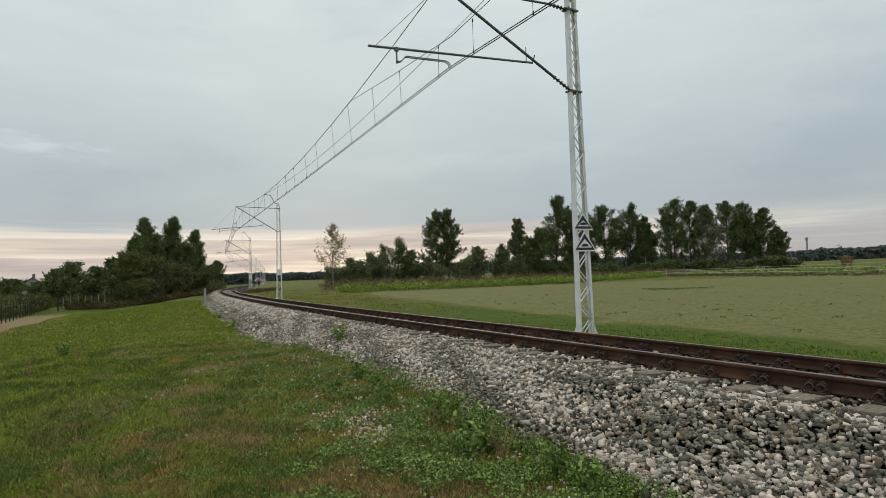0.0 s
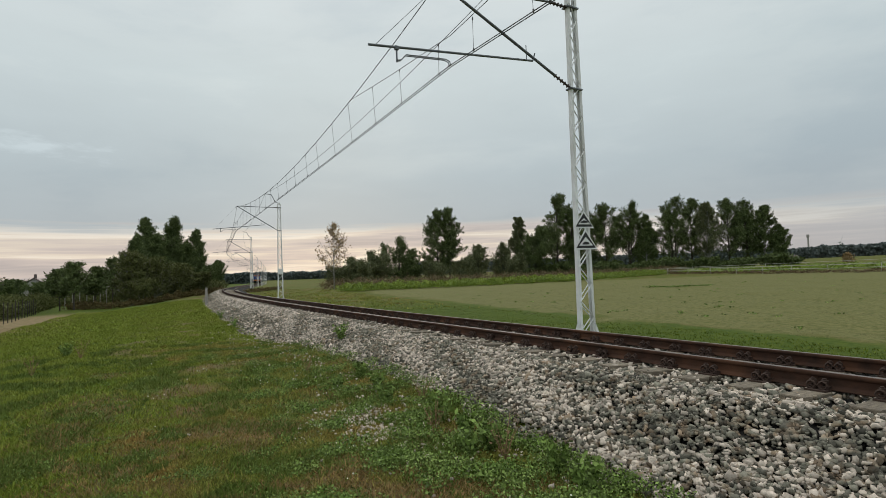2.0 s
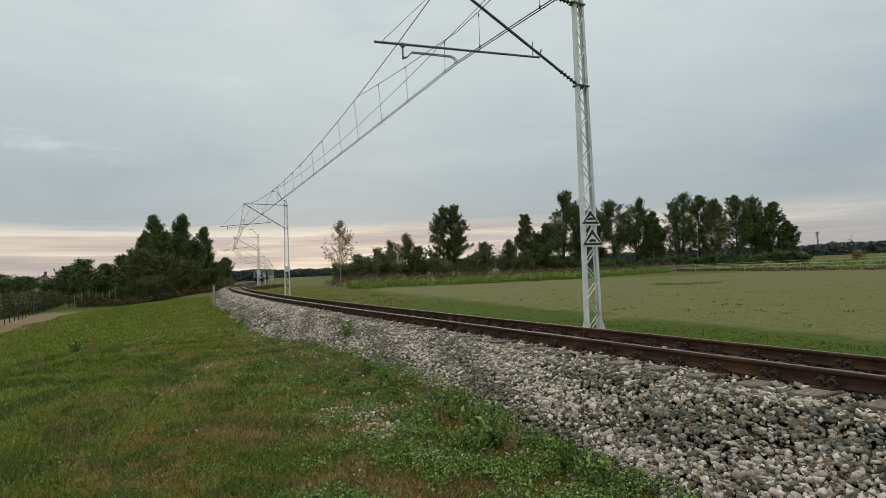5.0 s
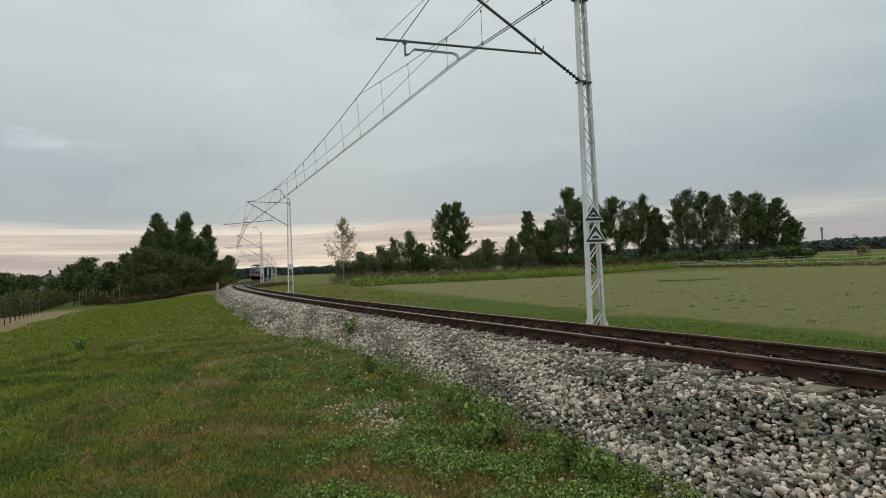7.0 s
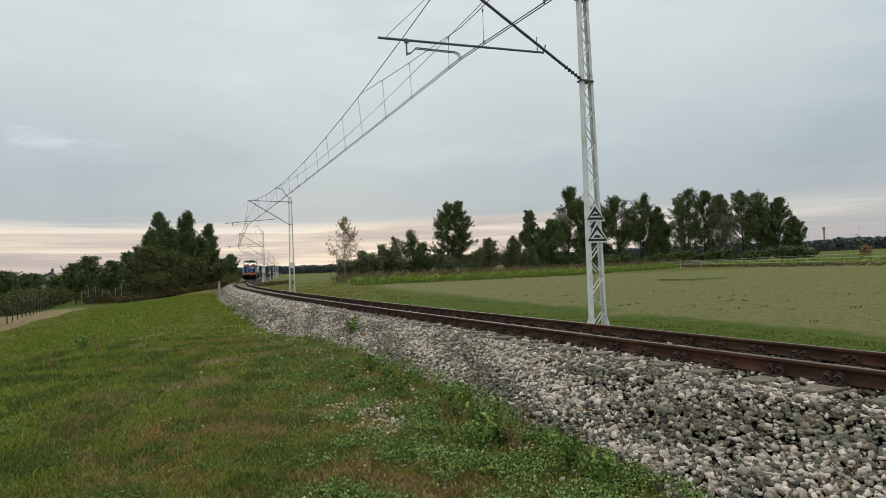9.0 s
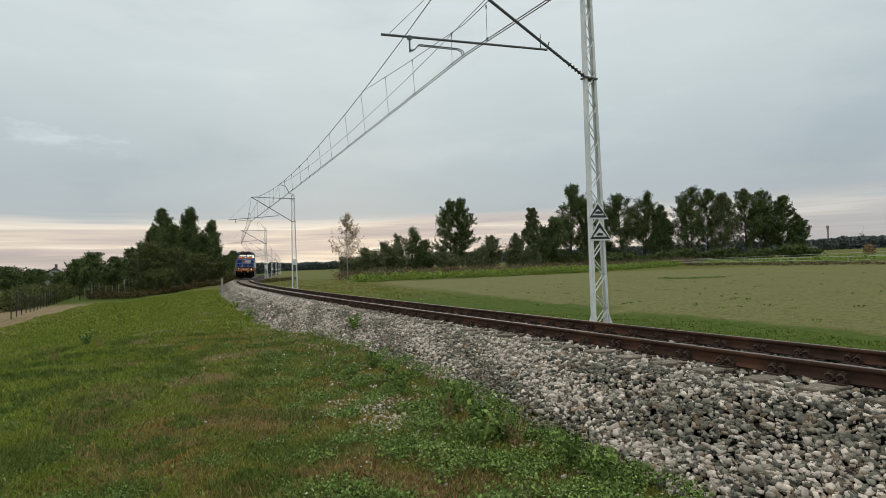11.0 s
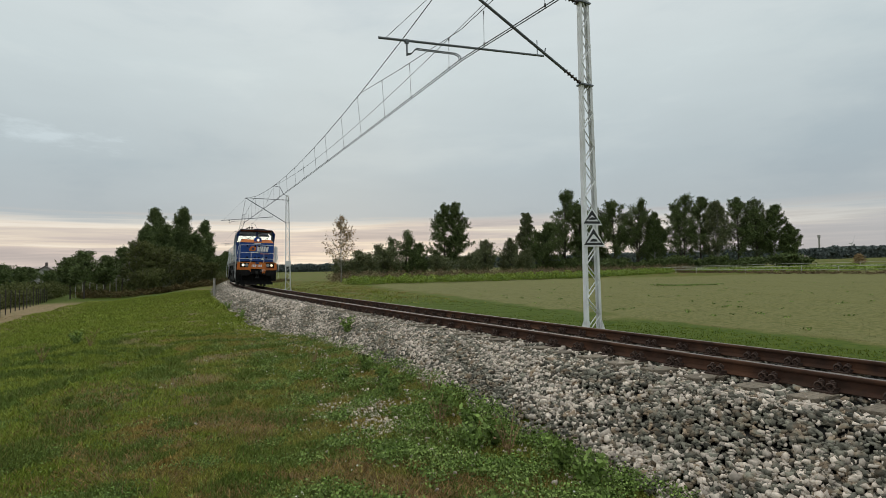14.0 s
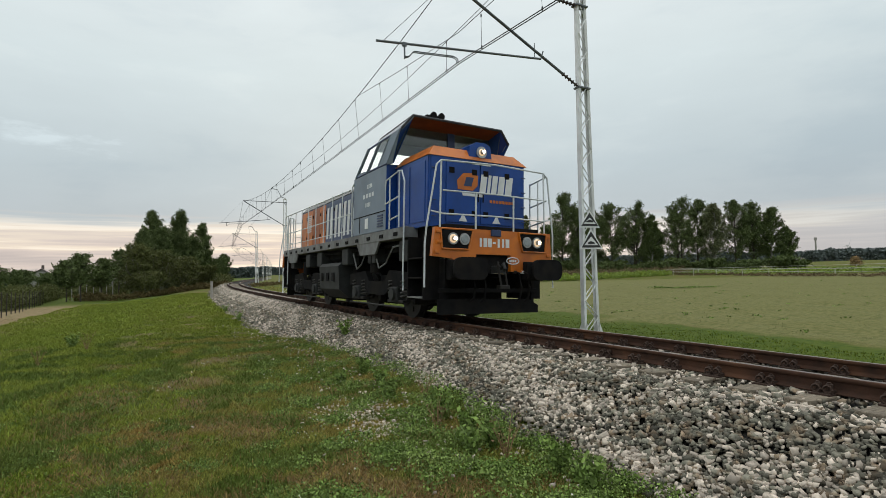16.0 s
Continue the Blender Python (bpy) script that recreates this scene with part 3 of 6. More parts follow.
SLEEPER = build_sleeper()
PITCH = 0.4955
SLEEPER.matrix_basis = track_frame(-30 * PITCH, 0, -0.0416 - 0.166, True)
for i in range(-29, 176):
    copy_thing(SLEEPER, track_frame(i * PITCH, 0, -0.0416 - 0.166 + random.uniform(-0.006, 0.006), True) @ pose(0, random.uniform(-0.03, 0.03), 0, 0, 0, random.uniform(-0.6, 0.6)))


# ---- catenary ----
def mast(name_label, s, signs=0, lean=0.0, tip_z=7.36, tip_y=3.42):
    """Lattice mast of two channels with zigzag lacing, brackets towards the track."""
    ob = thing("catenary_mast", name_label, "catenary mast", "masts along the track")
    ob.matrix_basis = track_frame(s, 3.13, 0) @ pose(0, 0, 0, lean, 0, 0)
    zb, zt = -0.85, 7.6

    def wid(z):
        return 0.235 - 0.105 * (z - zb) / (zt - zb)
    for sy in (-1, 1):
        bm = bmesh.new()
        # the outer leg is a pair of angles, open between them
        web = ((-0.055, 0.055, 0.0, 0.012),) if sy > 0 else ((-0.055, -0.02, 0.0, 0.012), (0.02, 0.055, 0.0, 0.012))
        for (u0, u1, v0, v1) in (*web, (-0.055, -0.045, -0.06, 0.0), (0.045, 0.055, -0.06, 0.0)):
            def c(u, v, z):
                return (u, sy * (wid(z) + v), z)
            lo = [c(u0, v0, zb), c(u1, v0, zb), c(u1, v1, zb), c(u0, v1, zb)]
            hi = [c(u0, v0, zt), c(u1, v0, zt), c(u1, v1, zt), c(u0, v1, zt)]
            vs = [bm.verts.new(p) for p in lo + hi]
            for f in ((0, 1, 2, 3), (7, 6, 5, 4), (0, 4, 5, 1), (1, 5, 6, 2), (2, 6, 7, 3), (3, 7, 4, 0)):
                bm.faces.new([vs[q] for q in f])
        part("channel_leg", bm, GALV, ob)
    for ux in (-0.058, 0.058):
        n = 20
        for i in range(n):
            bm = bmesh.new()
            z0, z1 = zb + 0.3 + (zt - zb - 0.5) * i / n, zb + 0.3 + (zt - zb - 0.5) * (i + 1) / n
            sg = 1 if i % 2 else -1
            tube(bm, [(ux, -sg * (wid(z0) - 0.02), z0), (ux, sg * (wid(z1) - 0.02), z1)], 0.016, 4)
            part("lacing_bar", bm, GALV, ob)
    bm = bmesh.new()
    box(bm, -0.22, 0.22, -0.30, 0.30, -0.95, -0.52, 0.03)
    part("footing", bm, CONC, ob, "low concrete footing")
    for sy in (-1, 1):
        bm = bmesh.new()
        prism(bm, [(sy * 0.20, -0.50), (sy * 0.29, -0.50), (sy * 0.20, -0.28)], -0.1, 0.1, "x")
        part("gusset", bm, GALV, ob)
    bm = bmesh.new()
    disc(bm, (0, 0, zt + 0.05), (0, 0, 1), 0.09, 0.16, 14)
    part("cap", bm, GALV, ob)
    # y to the left is towards the track
    bm = bmesh.new()
    for z in (5.30, 7.30):
        box(bm, -0.10, 0.10, -0.17, 0.20, z - 0.018, z + 0.018, 0.005)
    part("bracket_clamp", bm, TUBE, ob)

    def insulator(a, b):
        bm = bmesh.new()
        a, b = Vector(a), Vector(b)
        tube(bm, [a, b], 0.022, 8)
        for k in range(5):
            disc(bm, a + (b - a) * (0.15 + 0.17 * k), b - a, 0.052, 0.025, 12, 0.035)
        part("insulator", bm, INSUL, ob)
    low, tip = Vector((0, 0.15, 5.33)), Vector((0, tip_y, tip_z))
    dirn = (tip - low).normalized()
    insulator(low, low + dirn * 0.62)
    bm = bmesh.new()
    tube(bm, [low + dirn * 0.5, tip], 0.032, 10)
    part("diagonal_tube", bm, TUBE, ob)
    insulator((0, 0.12, 7.30), (0, 0.75, 7.31))
    bm = bmesh.new()
    tube(bm, [(0, 0.7, 7.31), (0, tip_y, tip_z)], 0.026, 10)
    part("top_tube", bm, TUBE, ob)
    bm = bmesh.new()
    tube(bm, [(0, 1.27, 5.79), (0, 5.30, 5.40)], 0.024, 10)
    tube(bm, [(0, 1.27, 5.79), (0, 1.20, 5.98)], 0.015, 6)
    tube(bm, [(0, 1.45, 5.77), (0, 1.45, 6.12)], 0.010, 6)
    part("registration_tube", bm, TUBE, ob)
    bm = bmesh.new()
    tube(bm, [(0, 4.71, 5.46), (0, 4.71, 5.16)], 0.018, 8)
    box(bm, -0.03, 0.03, 4.67, 4.75, 5.40, 5.48, 0.006)
    part("drop_bracket", bm, TUBE, ob)
    for dx in (-0.03, 0.03):
        bm = bmesh.new()
        tube(bm, [(dx, 4.71, 5.19), (dx, 4.62, 5.21), (dx, 4.52, 5.33), (dx, 3.62, 5.40), (dx, 3.52, 5.37), (dx, 3.50, 5.28)], 0.011, 6)
        part("steady_arm", bm, TUBE, ob)
    bm = bmesh.new()
    tube(bm, [(0, 5.16, 5.42), (0, tip_y, tip_z - 0.02)], 0.005, 4)
    part("stay_wire", bm, WIRE, ob)
    bm = bmesh.new()
    tube(bm, [(0, 0.05, 7.7), (0, 0.30, 7.78), (0, 0.62, 8.42), (0, 1.13, 8.49)], 0.028, 8)
    part("feeder_bracket", bm, TUBE, ob)
    for k in range(signs):
        z = 1.95 - 0.50 * k
        side = 0.285 + 0.04 * k
        # the plates face the coming trains and the verge
        sg = Matrix.Translation((-0.13, 0.05 - 0.03 * k, z)) @ pose(0, 0, 0, 0, 0, -8)

        def tri(bm, r, x0, x1, up=0.0):
            prism(bm, [(-r, 0 + up), (r, 0 + up), (0, 1.5 * r + up)], x0, x1, "x")
        bm = bmesh.new()
        tri(bm, side, 0.0, 0.006)
        plate = part("warning_plate", bm, SIGN_WHITE, ob, "white triangular warning plate with a black border")
        plate.matrix_basis = sg
        bm = bmesh.new()
        o = [(-side * 0.86, 0.035), (side * 0.86, 0.035), (0, 1.5 * side - 0.07)]
        q = [(-side * 0.62, 0.09), (side * 0.62, 0.09), (0, 1.5 * side - 0.19)]
        va = [bm.verts.new((-0.004, *p)) for p in o]
        vb = [bm.verts.new((-0.004, *p)) for p in q]
        for i in range(3):
            bm.faces.new((va[i], va[(i + 1) % 3], vb[(i + 1) % 3], vb[i]))
        part("border", bm, SIGN_BLACK, plate)
        bm = bmesh.new()
        prism(bm, [(-0.10, 0.115), (0.10, 0.115), (0.09, 0.155), (0.02, 0.185), (-0.08, 0.165)] if k else [(-0.10, 0.125), (0.10, 0.125), (0.10, 0.15), (0.0, 0.19), (-0.09, 0.165)], -0.007, -0.003, "x")
        part("symbol", bm, SIGN_BLACK, plate)
    if signs == 0:
        bm = bmesh.new()
        box(bm, -0.16, -0.11, -0.24, 0.24, 1.5, 2.0, 0.01)
        part("number_plate", bm, SIGN_WHITE, ob)
    return ob


MAST_S = [-31.4, 5.62, 42.9, 79.75, 117.0, 154.0, 191.0, 228.0, 265.0, 302.0]
for k, s in enumerate(MAST_S):
    if k == 1:
        mast("white lattice catenary mast with two triangular warning plates", s, 2, -0.2, 7.02, 3.66)
    else:
        mast("white lattice catenary mast with a tube bracket over the track", s, 0)


def wire_between(bm, a, b, sag, r, n=14):
    a, b = Vector(a), Vector(b)
    tube(bm, [a.lerp(b, i / n) - Vector((0, 0, sag * 4 * (i / n) * (1 - i / n))) for i in range(n + 1)], r, 5)


def build_wires():
    for k, (s0, s1) in enumerate(zip(MAST_S[:-1], MAST_S[1:])):
        span = thing("overhead_line", "thin dark contact and carrier wires with droppers over the track", "overhead line", "spans of overhead line")
        c0, c1 = at(s0, -0.37, 5.28), at(s1, -0.37, 5.28)
        z0, z1 = (7.10 if k == 1 else 7.33), (7.10 if k == 0 else 7.33)
        m0, m1 = at(s0, -0.52 if k == 1 else -0.29, z0), at(s1, -0.52 if k == 0 else -0.29, z1)
        sag = 1.15

        def carrier(f):
            return m0.lerp(m1, f) - Vector((0, 0, sag * 4 * f * (1 - f)))

        def contact(f):
            return c0.lerp(c1, f) - Vector((0, 0, 0.05 * 4 * f * (1 - f)))
        for dr in (-0.03, 0.03):
            bm = bmesh.new()
            wire_between(bm, at(s0, -0.37 + dr, 5.28), at(s1, -0.37 + dr, 5.28), 0.05, 0.0095)
            part("contact_wire", bm, WIRE, span)
        bm = bmesh.new()
        wire_between(bm, m0, m1, sag, 0.011)
        part("carrier_wire", bm, WIRE, span)
        bm = bmesh.new()
        wire_between(bm, at(s0, 2.0, 8.5), at(s1, 2.0, 8.5), 0.70, 0.009)
        part("feeder_wire", bm, WIRE, span)
        # the stitch wire hangs under each support, from two points on the carrier wire
        ends = {}
        for e, f in ((0, 0.165), (1, 0.835)):
            low = at((s0, s1)[e], -0.35, 5.93)
            bm = bmesh.new()
            tube(bm, [carrier(f), carrier(f).lerp(low, 0.5) - Vector((0, 0, 0.03)), low], 0.0075, 5)
            part("stitch_wire", bm, WIRE, span)
            ends[e] = low
        for f in (0.014, 0.068, 0.117, 0.173, 0.223, 0.283, 0.331, 0.391, 0.441, 0.50, 0.559, 0.609, 0.669, 0.717, 0.777, 0.827, 0.883, 0.932, 0.978):
            if f < 0.165:
                a = ends[0].lerp(carrier(0.165), f / 0.165) - Vector((0, 0, 0.02))
            elif f > 0.835:
                a = carrier(0.835).lerp(ends[1], (f - 0.835) / 0.165) - Vector((0, 0, 0.05))
            else:
                a = carrier(f)
            b = contact(f)
            bm = bmesh.new()
            tube(bm, [a, b], 0.0055, 4)
            tube(bm, [b, b + Vector((0, 0, 0.06))], 0.016, 5)
            tube(bm, [a, a - Vector((0, 0, 0.06))], 0.014, 5)
            part("dropper", bm, WIRE, span)


build_wires()


# ---- locomotive ----
# x forward, y to its left, z above the rail heads; the middle of the frame is the origin
def build_loco():
    loco = thing("diesel_locomotive", "blue and orange diesel locomotive with lit headlamps running on the track", "locomotive")

    def P(name, bm, m, parent=None, label="", smooth=False):
        return part(name, bm, m, parent or loco, label, smooth)

    def cup(bm, x0, x1, y, z, r0, r1, n=16):
        """An added open sleeve that hides the bright bulb when seen aslant."""
        rings = [[bm.verts.new((x, y + r * math.cos(2 * math.pi * i / n), z + r * math.sin(2 * math.pi * i / n))) for i in range(n)] for x, r in ((x0, r0), (x1, r0), (x1, r1), (x0, r1))]
        for u, v in zip(rings, rings[1:] + rings[:1]):
            for i in range(n):
                bm.faces.new((u[i], u[(i + 1) % n], v[(i + 1) % n], v[i]))
        return bm

    # frame and side sills
    bm = bmesh.new()
    box(bm, -6.1, 5.95, -1.1, 1.1, 1.45, 1.90)
    P("main_frame", bm, UNDER)
    for sy in (-1, 1):
        bm = bmesh.new()
        box(bm, -6.1, 5.22, sy * 1.08, sy * 1.42, 1.70, 1.93, 0.012)
        for x in (3.1, -4.6):
            prism(bm, [(x - 0.75, 1.70), (x + 0.75, 1.70), (x + 0.5, 1.42), (x - 0.5, 1.42)], sy * 1.36, sy * 1.41)
        sill = P("side_sill", bm, DECK_GREY, None, "dirty grey walkway sill")
        for i in range(14):
            bm = bmesh.new()
            box(bm, -5.7 + i * 0.8, -5.5 + i * 0.8, sy * 1.42, sy * 1.436, 1.76, 1.84, 0.004)
            part("lashing_pocket", bm, UNDER, sill)
    for e in (-1, 1):
        bm = bmesh.new()
        box(bm, e * 5.2, e * 6.40, -1.10, 1.10, 1.68, 1.90, 0.01)
        P("end_walkway", bm, UNDER)
        # orange headstock with its notch and tongue
        bm = bmesh.new()
        o = [(-1.42, 1.28), (-0.98, 1.24), (-0.95, 1.16), (-0.46, 1.10), (-0.46, 1.34), (0.36, 1.34), (0.36, 1.02), (0.72, 1.0), (0.74, 1.20), (1.0, 1.24), (1.40, 1.28), (1.36, 1.82), (-1.36, 1.82)]
        prism(bm, [(e * y, z) for y, z in o], e * 6.36, e * 6.46, "x")
        beam = P("headstock", bm, ORANGE, None, "orange headstock with a dark coupling notch")
        bm = bmesh.new()
        box(bm, e * 6.30, e * 6.36, -0.5, 0.42, 0.98, 1.4)
        part("coupling_pocket", bm, UNDER, beam)
        if e < 0:
            continue
        for sy in (-1, 1):
            # dark bezel with two round lamps
            bm = bmesh.new()
            prism(bm, [(sy * 1.20, 1.44), (sy * 0.66, 1.44), (sy * 0.56, 1.78), (sy * 1.22, 1.78)], 6.463, 6.475, "x")
            bez = part("lamp_bezel", bm, UNDER, beam, "black lamp bezel")
            bm = bmesh.new()
            for a, b in (((sy * 1.22, 1.42), (sy * 0.64, 1.42)), ((sy * 0.64, 1.42), (sy * 0.54, 1.80)), ((sy * 1.22, 1.42), (sy * 1.25, 1.80)), ((sy * 1.25, 1.80), (sy * 0.54, 1.80))):
                tube(bm, [(6.475, *a), (6.475, *b)], 0.018, 6)
            part("bezel_rim", bm, ORANGE, bez)
            for y, m, nm in ((0.99, LAMP_ON, "headlamp"), (0.74, LAMP_OFF, "marker_lamp")):
                bm = bmesh.new()
                disc(bm, (6.485, sy * y, 1.615), (1, 0, 0), 0.112, 0.03, 20)
                lamp = part(nm, bm, BRIGHT, bez)
                bm = bmesh.new()
                disc(bm, (6.502, sy * y, 1.615), (1, 0, 0), 0.092, 0.014, 20, 0.07)
                part("lens", bm, m, bez)
                if m is LAMP_ON:
                    bm = bmesh.new()
                    disc(bm, (6.512, sy * y, 1.615), (1, 0, 0), 0.036, 0.008, 14, 0.030)
                    part("bulb", bm, BULB, bez)
                    part("bulb_cup", cup(bmesh.new(), 6.50, 6.585, sy * y, 1.615, 0.040, 0.047), BRIGHT, bez)
            # class lettering block
        for i, (w, h) in enumerate(((0.05, 0.17), (0.085, 0.17), (0.09, 0.17), (0.07, 0.035), (0.05, 0.17), (0.05, 0.17), (0.09, 0.17))):
            bm = bmesh.new()
            y = -0.36 + 0.105 * i
            box(bm, 6.462, 6.468, y - w / 2, y + w / 2, 1.57 - h / 2, 1.57 + h / 2)
            part("lettering_bar", bm, WHITE, beam)
        bm = bmesh.new()
        tube(bm, [(6.468, 0.40 + 0.15 * math.cos(a), 1.23 + 0.065 * math.sin(a)) for a in np.linspace(0, 2 * math.pi, 25)], 0.010, 5)
        for i in range(4):
            box(bm, 6.462, 6.468, 0.32 + 0.045 * i, 0.35 + 0.045 * i, 1.205, 1.255)
        part("maker_plate", bm, WHITE, beam)
        bm = bmesh.new()
        box(bm, 6.44, 6.50, -0.13, 0.10, 1.70, 1.83, 0.012)
        part("socket_box", bm, BLUE_DARK, beam)
        for i, (y, z) in enumerate(((-1.30, 1.74), (-1.32, 1.36), (1.30, 1.74), (1.31, 1.36), (-1.28, 1.55))):
            bm = bmesh.new()
            box(bm, 6.455, 6.49, y - 0.05, y + 0.05, z - 0.03, z + 0.03, 0.008)
            part("bolt_plate", bm, ORANGE, beam)

    # buffers, coupling hook, hoses, plough
    for e in (-1, 1):
        for sy in (-1, 1):
            bm = bmesh.new()
            box(bm, e * 6.42, e * 6.60, sy * 0.88 - 0.22, sy * 0.88 + 0.22, 0.84, 1.22, 0.03)
            buf = P("buffer", bm, UNDER)
            bm = bmesh.new()
            disc(bm, (e * 6.75, sy * 0.88, 1.05), (1, 0, 0), 0.13, 0.36, 18)
            part("buffer_stem", bm, UNDER, buf)
            bm = bmesh.new()
            o = [(0.36 * math.copysign(abs(math.cos(a)) ** 0.45, math.cos(a)), 0.205 * math.copysign(abs(math.sin(a)) ** 0.62, math.sin(a))) for a in np.linspace(0, 2 * math.pi, 33)[:-1]]
            prism(bm, [(sy * 0.88 + y, 1.05 + z) for y, z in o], e * 6.92, e * 6.97, "x")
            part("buffer_plate", bm, UNDER, buf, "large rounded black buffer plate")
        bm = bmesh.new()
        box(bm, e * 6.42, e * 6.72, -0.10, 0.0, 0.98, 1.12, 0.02)
        tube(bm, [(e * 6.70, -0.05, 1.06), (e * 6.78, -0.05, 1.15), (e * 6.84, -0.05, 1.06), (e * 6.80, -0.05, 0.98)], 0.035, 8)
        hook = P("coupling_hook", bm, UNDER_GREY)
        bm = bmesh.new()
        for y in (-0.12, 0.02):
            tube(bm, [(e * 6.70, y, 1.20), (e * 6.72, y + 0.02, 0.95), (e * 6.74, y + 0.05, 0.74)], 0.022, 6)
        box(bm, e * 6.66, e * 6.80, -0.13, 0.09, 0.68, 0.75, 0.015)
        part("coupling_link", bm, WHEEL, hook)
        for y in (-0.62, -0.38, 0.46, 0.66):
            bm = bmesh.new()
            tube(bm, [(e * 6.44, y, 1.02), (e * 6.60, y, 0.98), (e * 6.64, y + 0.03, 0.72), (e * 6.56, y + 0.05, 0.50), (e * 6.50, y, 0.42)], 0.022, 7)
            hose = P("brake_hose", bm, UNDER)
            bm = bmesh.new()
            box(bm, e * 6.40, e * 6.50, y - 0.03, y + 0.03, 0.98, 1.04, 0.008)
            part("hose_cock", bm, WHEEL if abs(y) < 0.5 else WHITE, hose)
        bm = bmesh.new()
        prism(bm, [(-1.22, 0.19), (1.14, 0.19), (1.14, 0.34), (0.9, 0.47), (-1.22, 0.48)] if e > 0 else [(-1.2, 0.19), (1.2, 0.19), (1.2, 0.62), (-1.2, 0.62)], e * 6.30, e * 6.34, "x")
        box(bm, e * 6.28, e * 6.36, -1.2, 1.1, 0.60, 0.68, 0.01)
        P("rail_guard", bm, UNDER, None, "black plough plate above the rails")
        for sy in (-1, 1):
            bm = bmesh.new()
            box(bm, e * 5.9, e * 6.30, sy * 1.0, sy * 1.06, 0.40, 1.25)
            P("end_bracket", bm, UNDER)

    # corner steps with their handrails
    for e in (-1, 1):
        for sy in (-1, 1):
            for k, z in enumerate((0.48, 0.86, 1.24)):
                bm = bmesh.new()
                box(bm, e * 5.40, e * 6.05, sy * 1.12, sy * 1.42, z, z + 0.03, 0.005)
                P("step", bm, DECK_GREY if k == 0 else UNDER)
            bm = bmesh.new()
            box(bm, e * 5.36, e * 5.40, sy * 1.10, sy * 1.40, 0.46, 1.70)
            box(bm, e * 6.05, e * 6.09, sy * 1.10, sy * 1.40, 0.46, 1.70)
            box(bm, e * 5.36, e * 6.09, sy * 1.05, sy * 1.10, 0.46, 1.70)
            P("step_frame", bm, UNDER)
            # rail beside the steps, next to the hood
            bm = bmesh.new()
            y = sy * 1.44
            tube(bm, [(e * 5.26, y, 0.62), (e * 5.24, y, 1.0), (e * 5.26, y, 2.85), (e * 5.12, y, 3.10), (e * 4.95, y, 3.12), (e * 4.30, y, 3.02), (e * 4.26, y, 2.95), (e * 4.26, y, 2.50), (e * 5.0, y, 2.58)], 0.018, 7)
            tube(bm, [(e * 5.0, y, 3.11), (e * 5.0, y, 1.93)], 0.017, 7)
            tube(bm, [(e * 4.50, y, 3.05), (e * 4.50, y, 1.93)], 0.018, 7)
            tube(bm, [(e * 4.50, y, 2.12), (e * 5.0, y, 2.18)], 0.018, 7)
            P("step_handrail", bm, RAILING, None, "pale grey tube handrail")
            # rail on the headstock's corner, sloping up to the front rail
            bm = bmesh.new()
            tube(bm, [(e * 6.36, sy * 1.52, 0.70), (e * 6.36, sy * 1.52, 1.50), (e * 6.38, sy * 1.50, 1.80), (e * 6.42, sy * 1.32, 3.0), (e * 6.42, sy * 1.22, 3.09), (e * 6.42, 0, 3.13)], 0.018, 7)
            tube(bm, [(e * 6.42, sy * 1.22, 3.07), (e * 6.42, sy * 1.24, 1.82)], 0.018, 7)
            tube(bm, [(e * 6.42, sy * 0.45, 2.55), (e * 6.42, sy * 0.45, 1.82)], 0.018, 7)
            tube(bm, [(e * 6.42, sy * 1.18, 2.52), (e * 6.42, 0, 2.54)], 0.016, 7)
            tube(bm, [(e * 6.40, sy * 1.42, 2.12), (e * 6.42, sy * 1.18, 2.08), (e * 6.42, 0, 2.10)], 0.016, 7)
            P("end_railing", bm, RAILING, None, "pale grey tube railing across the end walkway")

    # short hood
    def hood(name, x0, x1, w, z0, z1, wt, zt, m_side, m_top, label):
        """A box with a chamfered top of another colour."""
        bm = bmesh.new()
        a = [bm.verts.new((x, y, z0)) for x, y in ((x0, -w), (x1, -w), (x1, w), (x0, w))]
        b = [bm.verts.new((x, y, z1)) for x, y in ((x0, -w), (x1, -w), (x1, w), (x0, w))]
        for i in range(4):
            bm.faces.new((a[i], a[(i + 1) % 4], b[(i + 1) % 4], b[i]))
        bm.faces.new(a)
        bm.faces.new(b)
        bmesh.ops.bevel(bm, geom=[e for e in bm.edges if abs(e.verts[0].co.z - e.verts[1].co.z) > 0.5], offset=0.05, segments=3, affect="EDGES")
        h = P(name, bm, m_side, None, label)
        bm = bmesh.new()
        ins = w - wt
        a = [bm.verts.new((x, y, z1 + 0.003)) for x, y in ((x0, -w - 0.02), (x1 + 0.02, -w - 0.02), (x1 + 0.02, w + 0.02), (x0, w + 0.02))]
        b = [bm.verts.new((x, y, zt)) for x, y in ((x0, -wt), (x1 - ins * 0.9, -wt), (x1 - ins * 0.9, wt), (x0, wt))]
        for i in range(4):
            bm.faces.new((a[i], a[(i + 1) % 4], b[(i + 1) % 4], b[i]))
        bm.faces.new(a)
        bm.faces.new(b)
        part("hood_top", bm, m_top, h)
        return h

    sh = hood("short_hood", 4.24, 5.85, 1.19, 1.90, 3.32, 1.0, 3.56, BLUE, ORANGE, "blue short hood with an orange chamfered top")
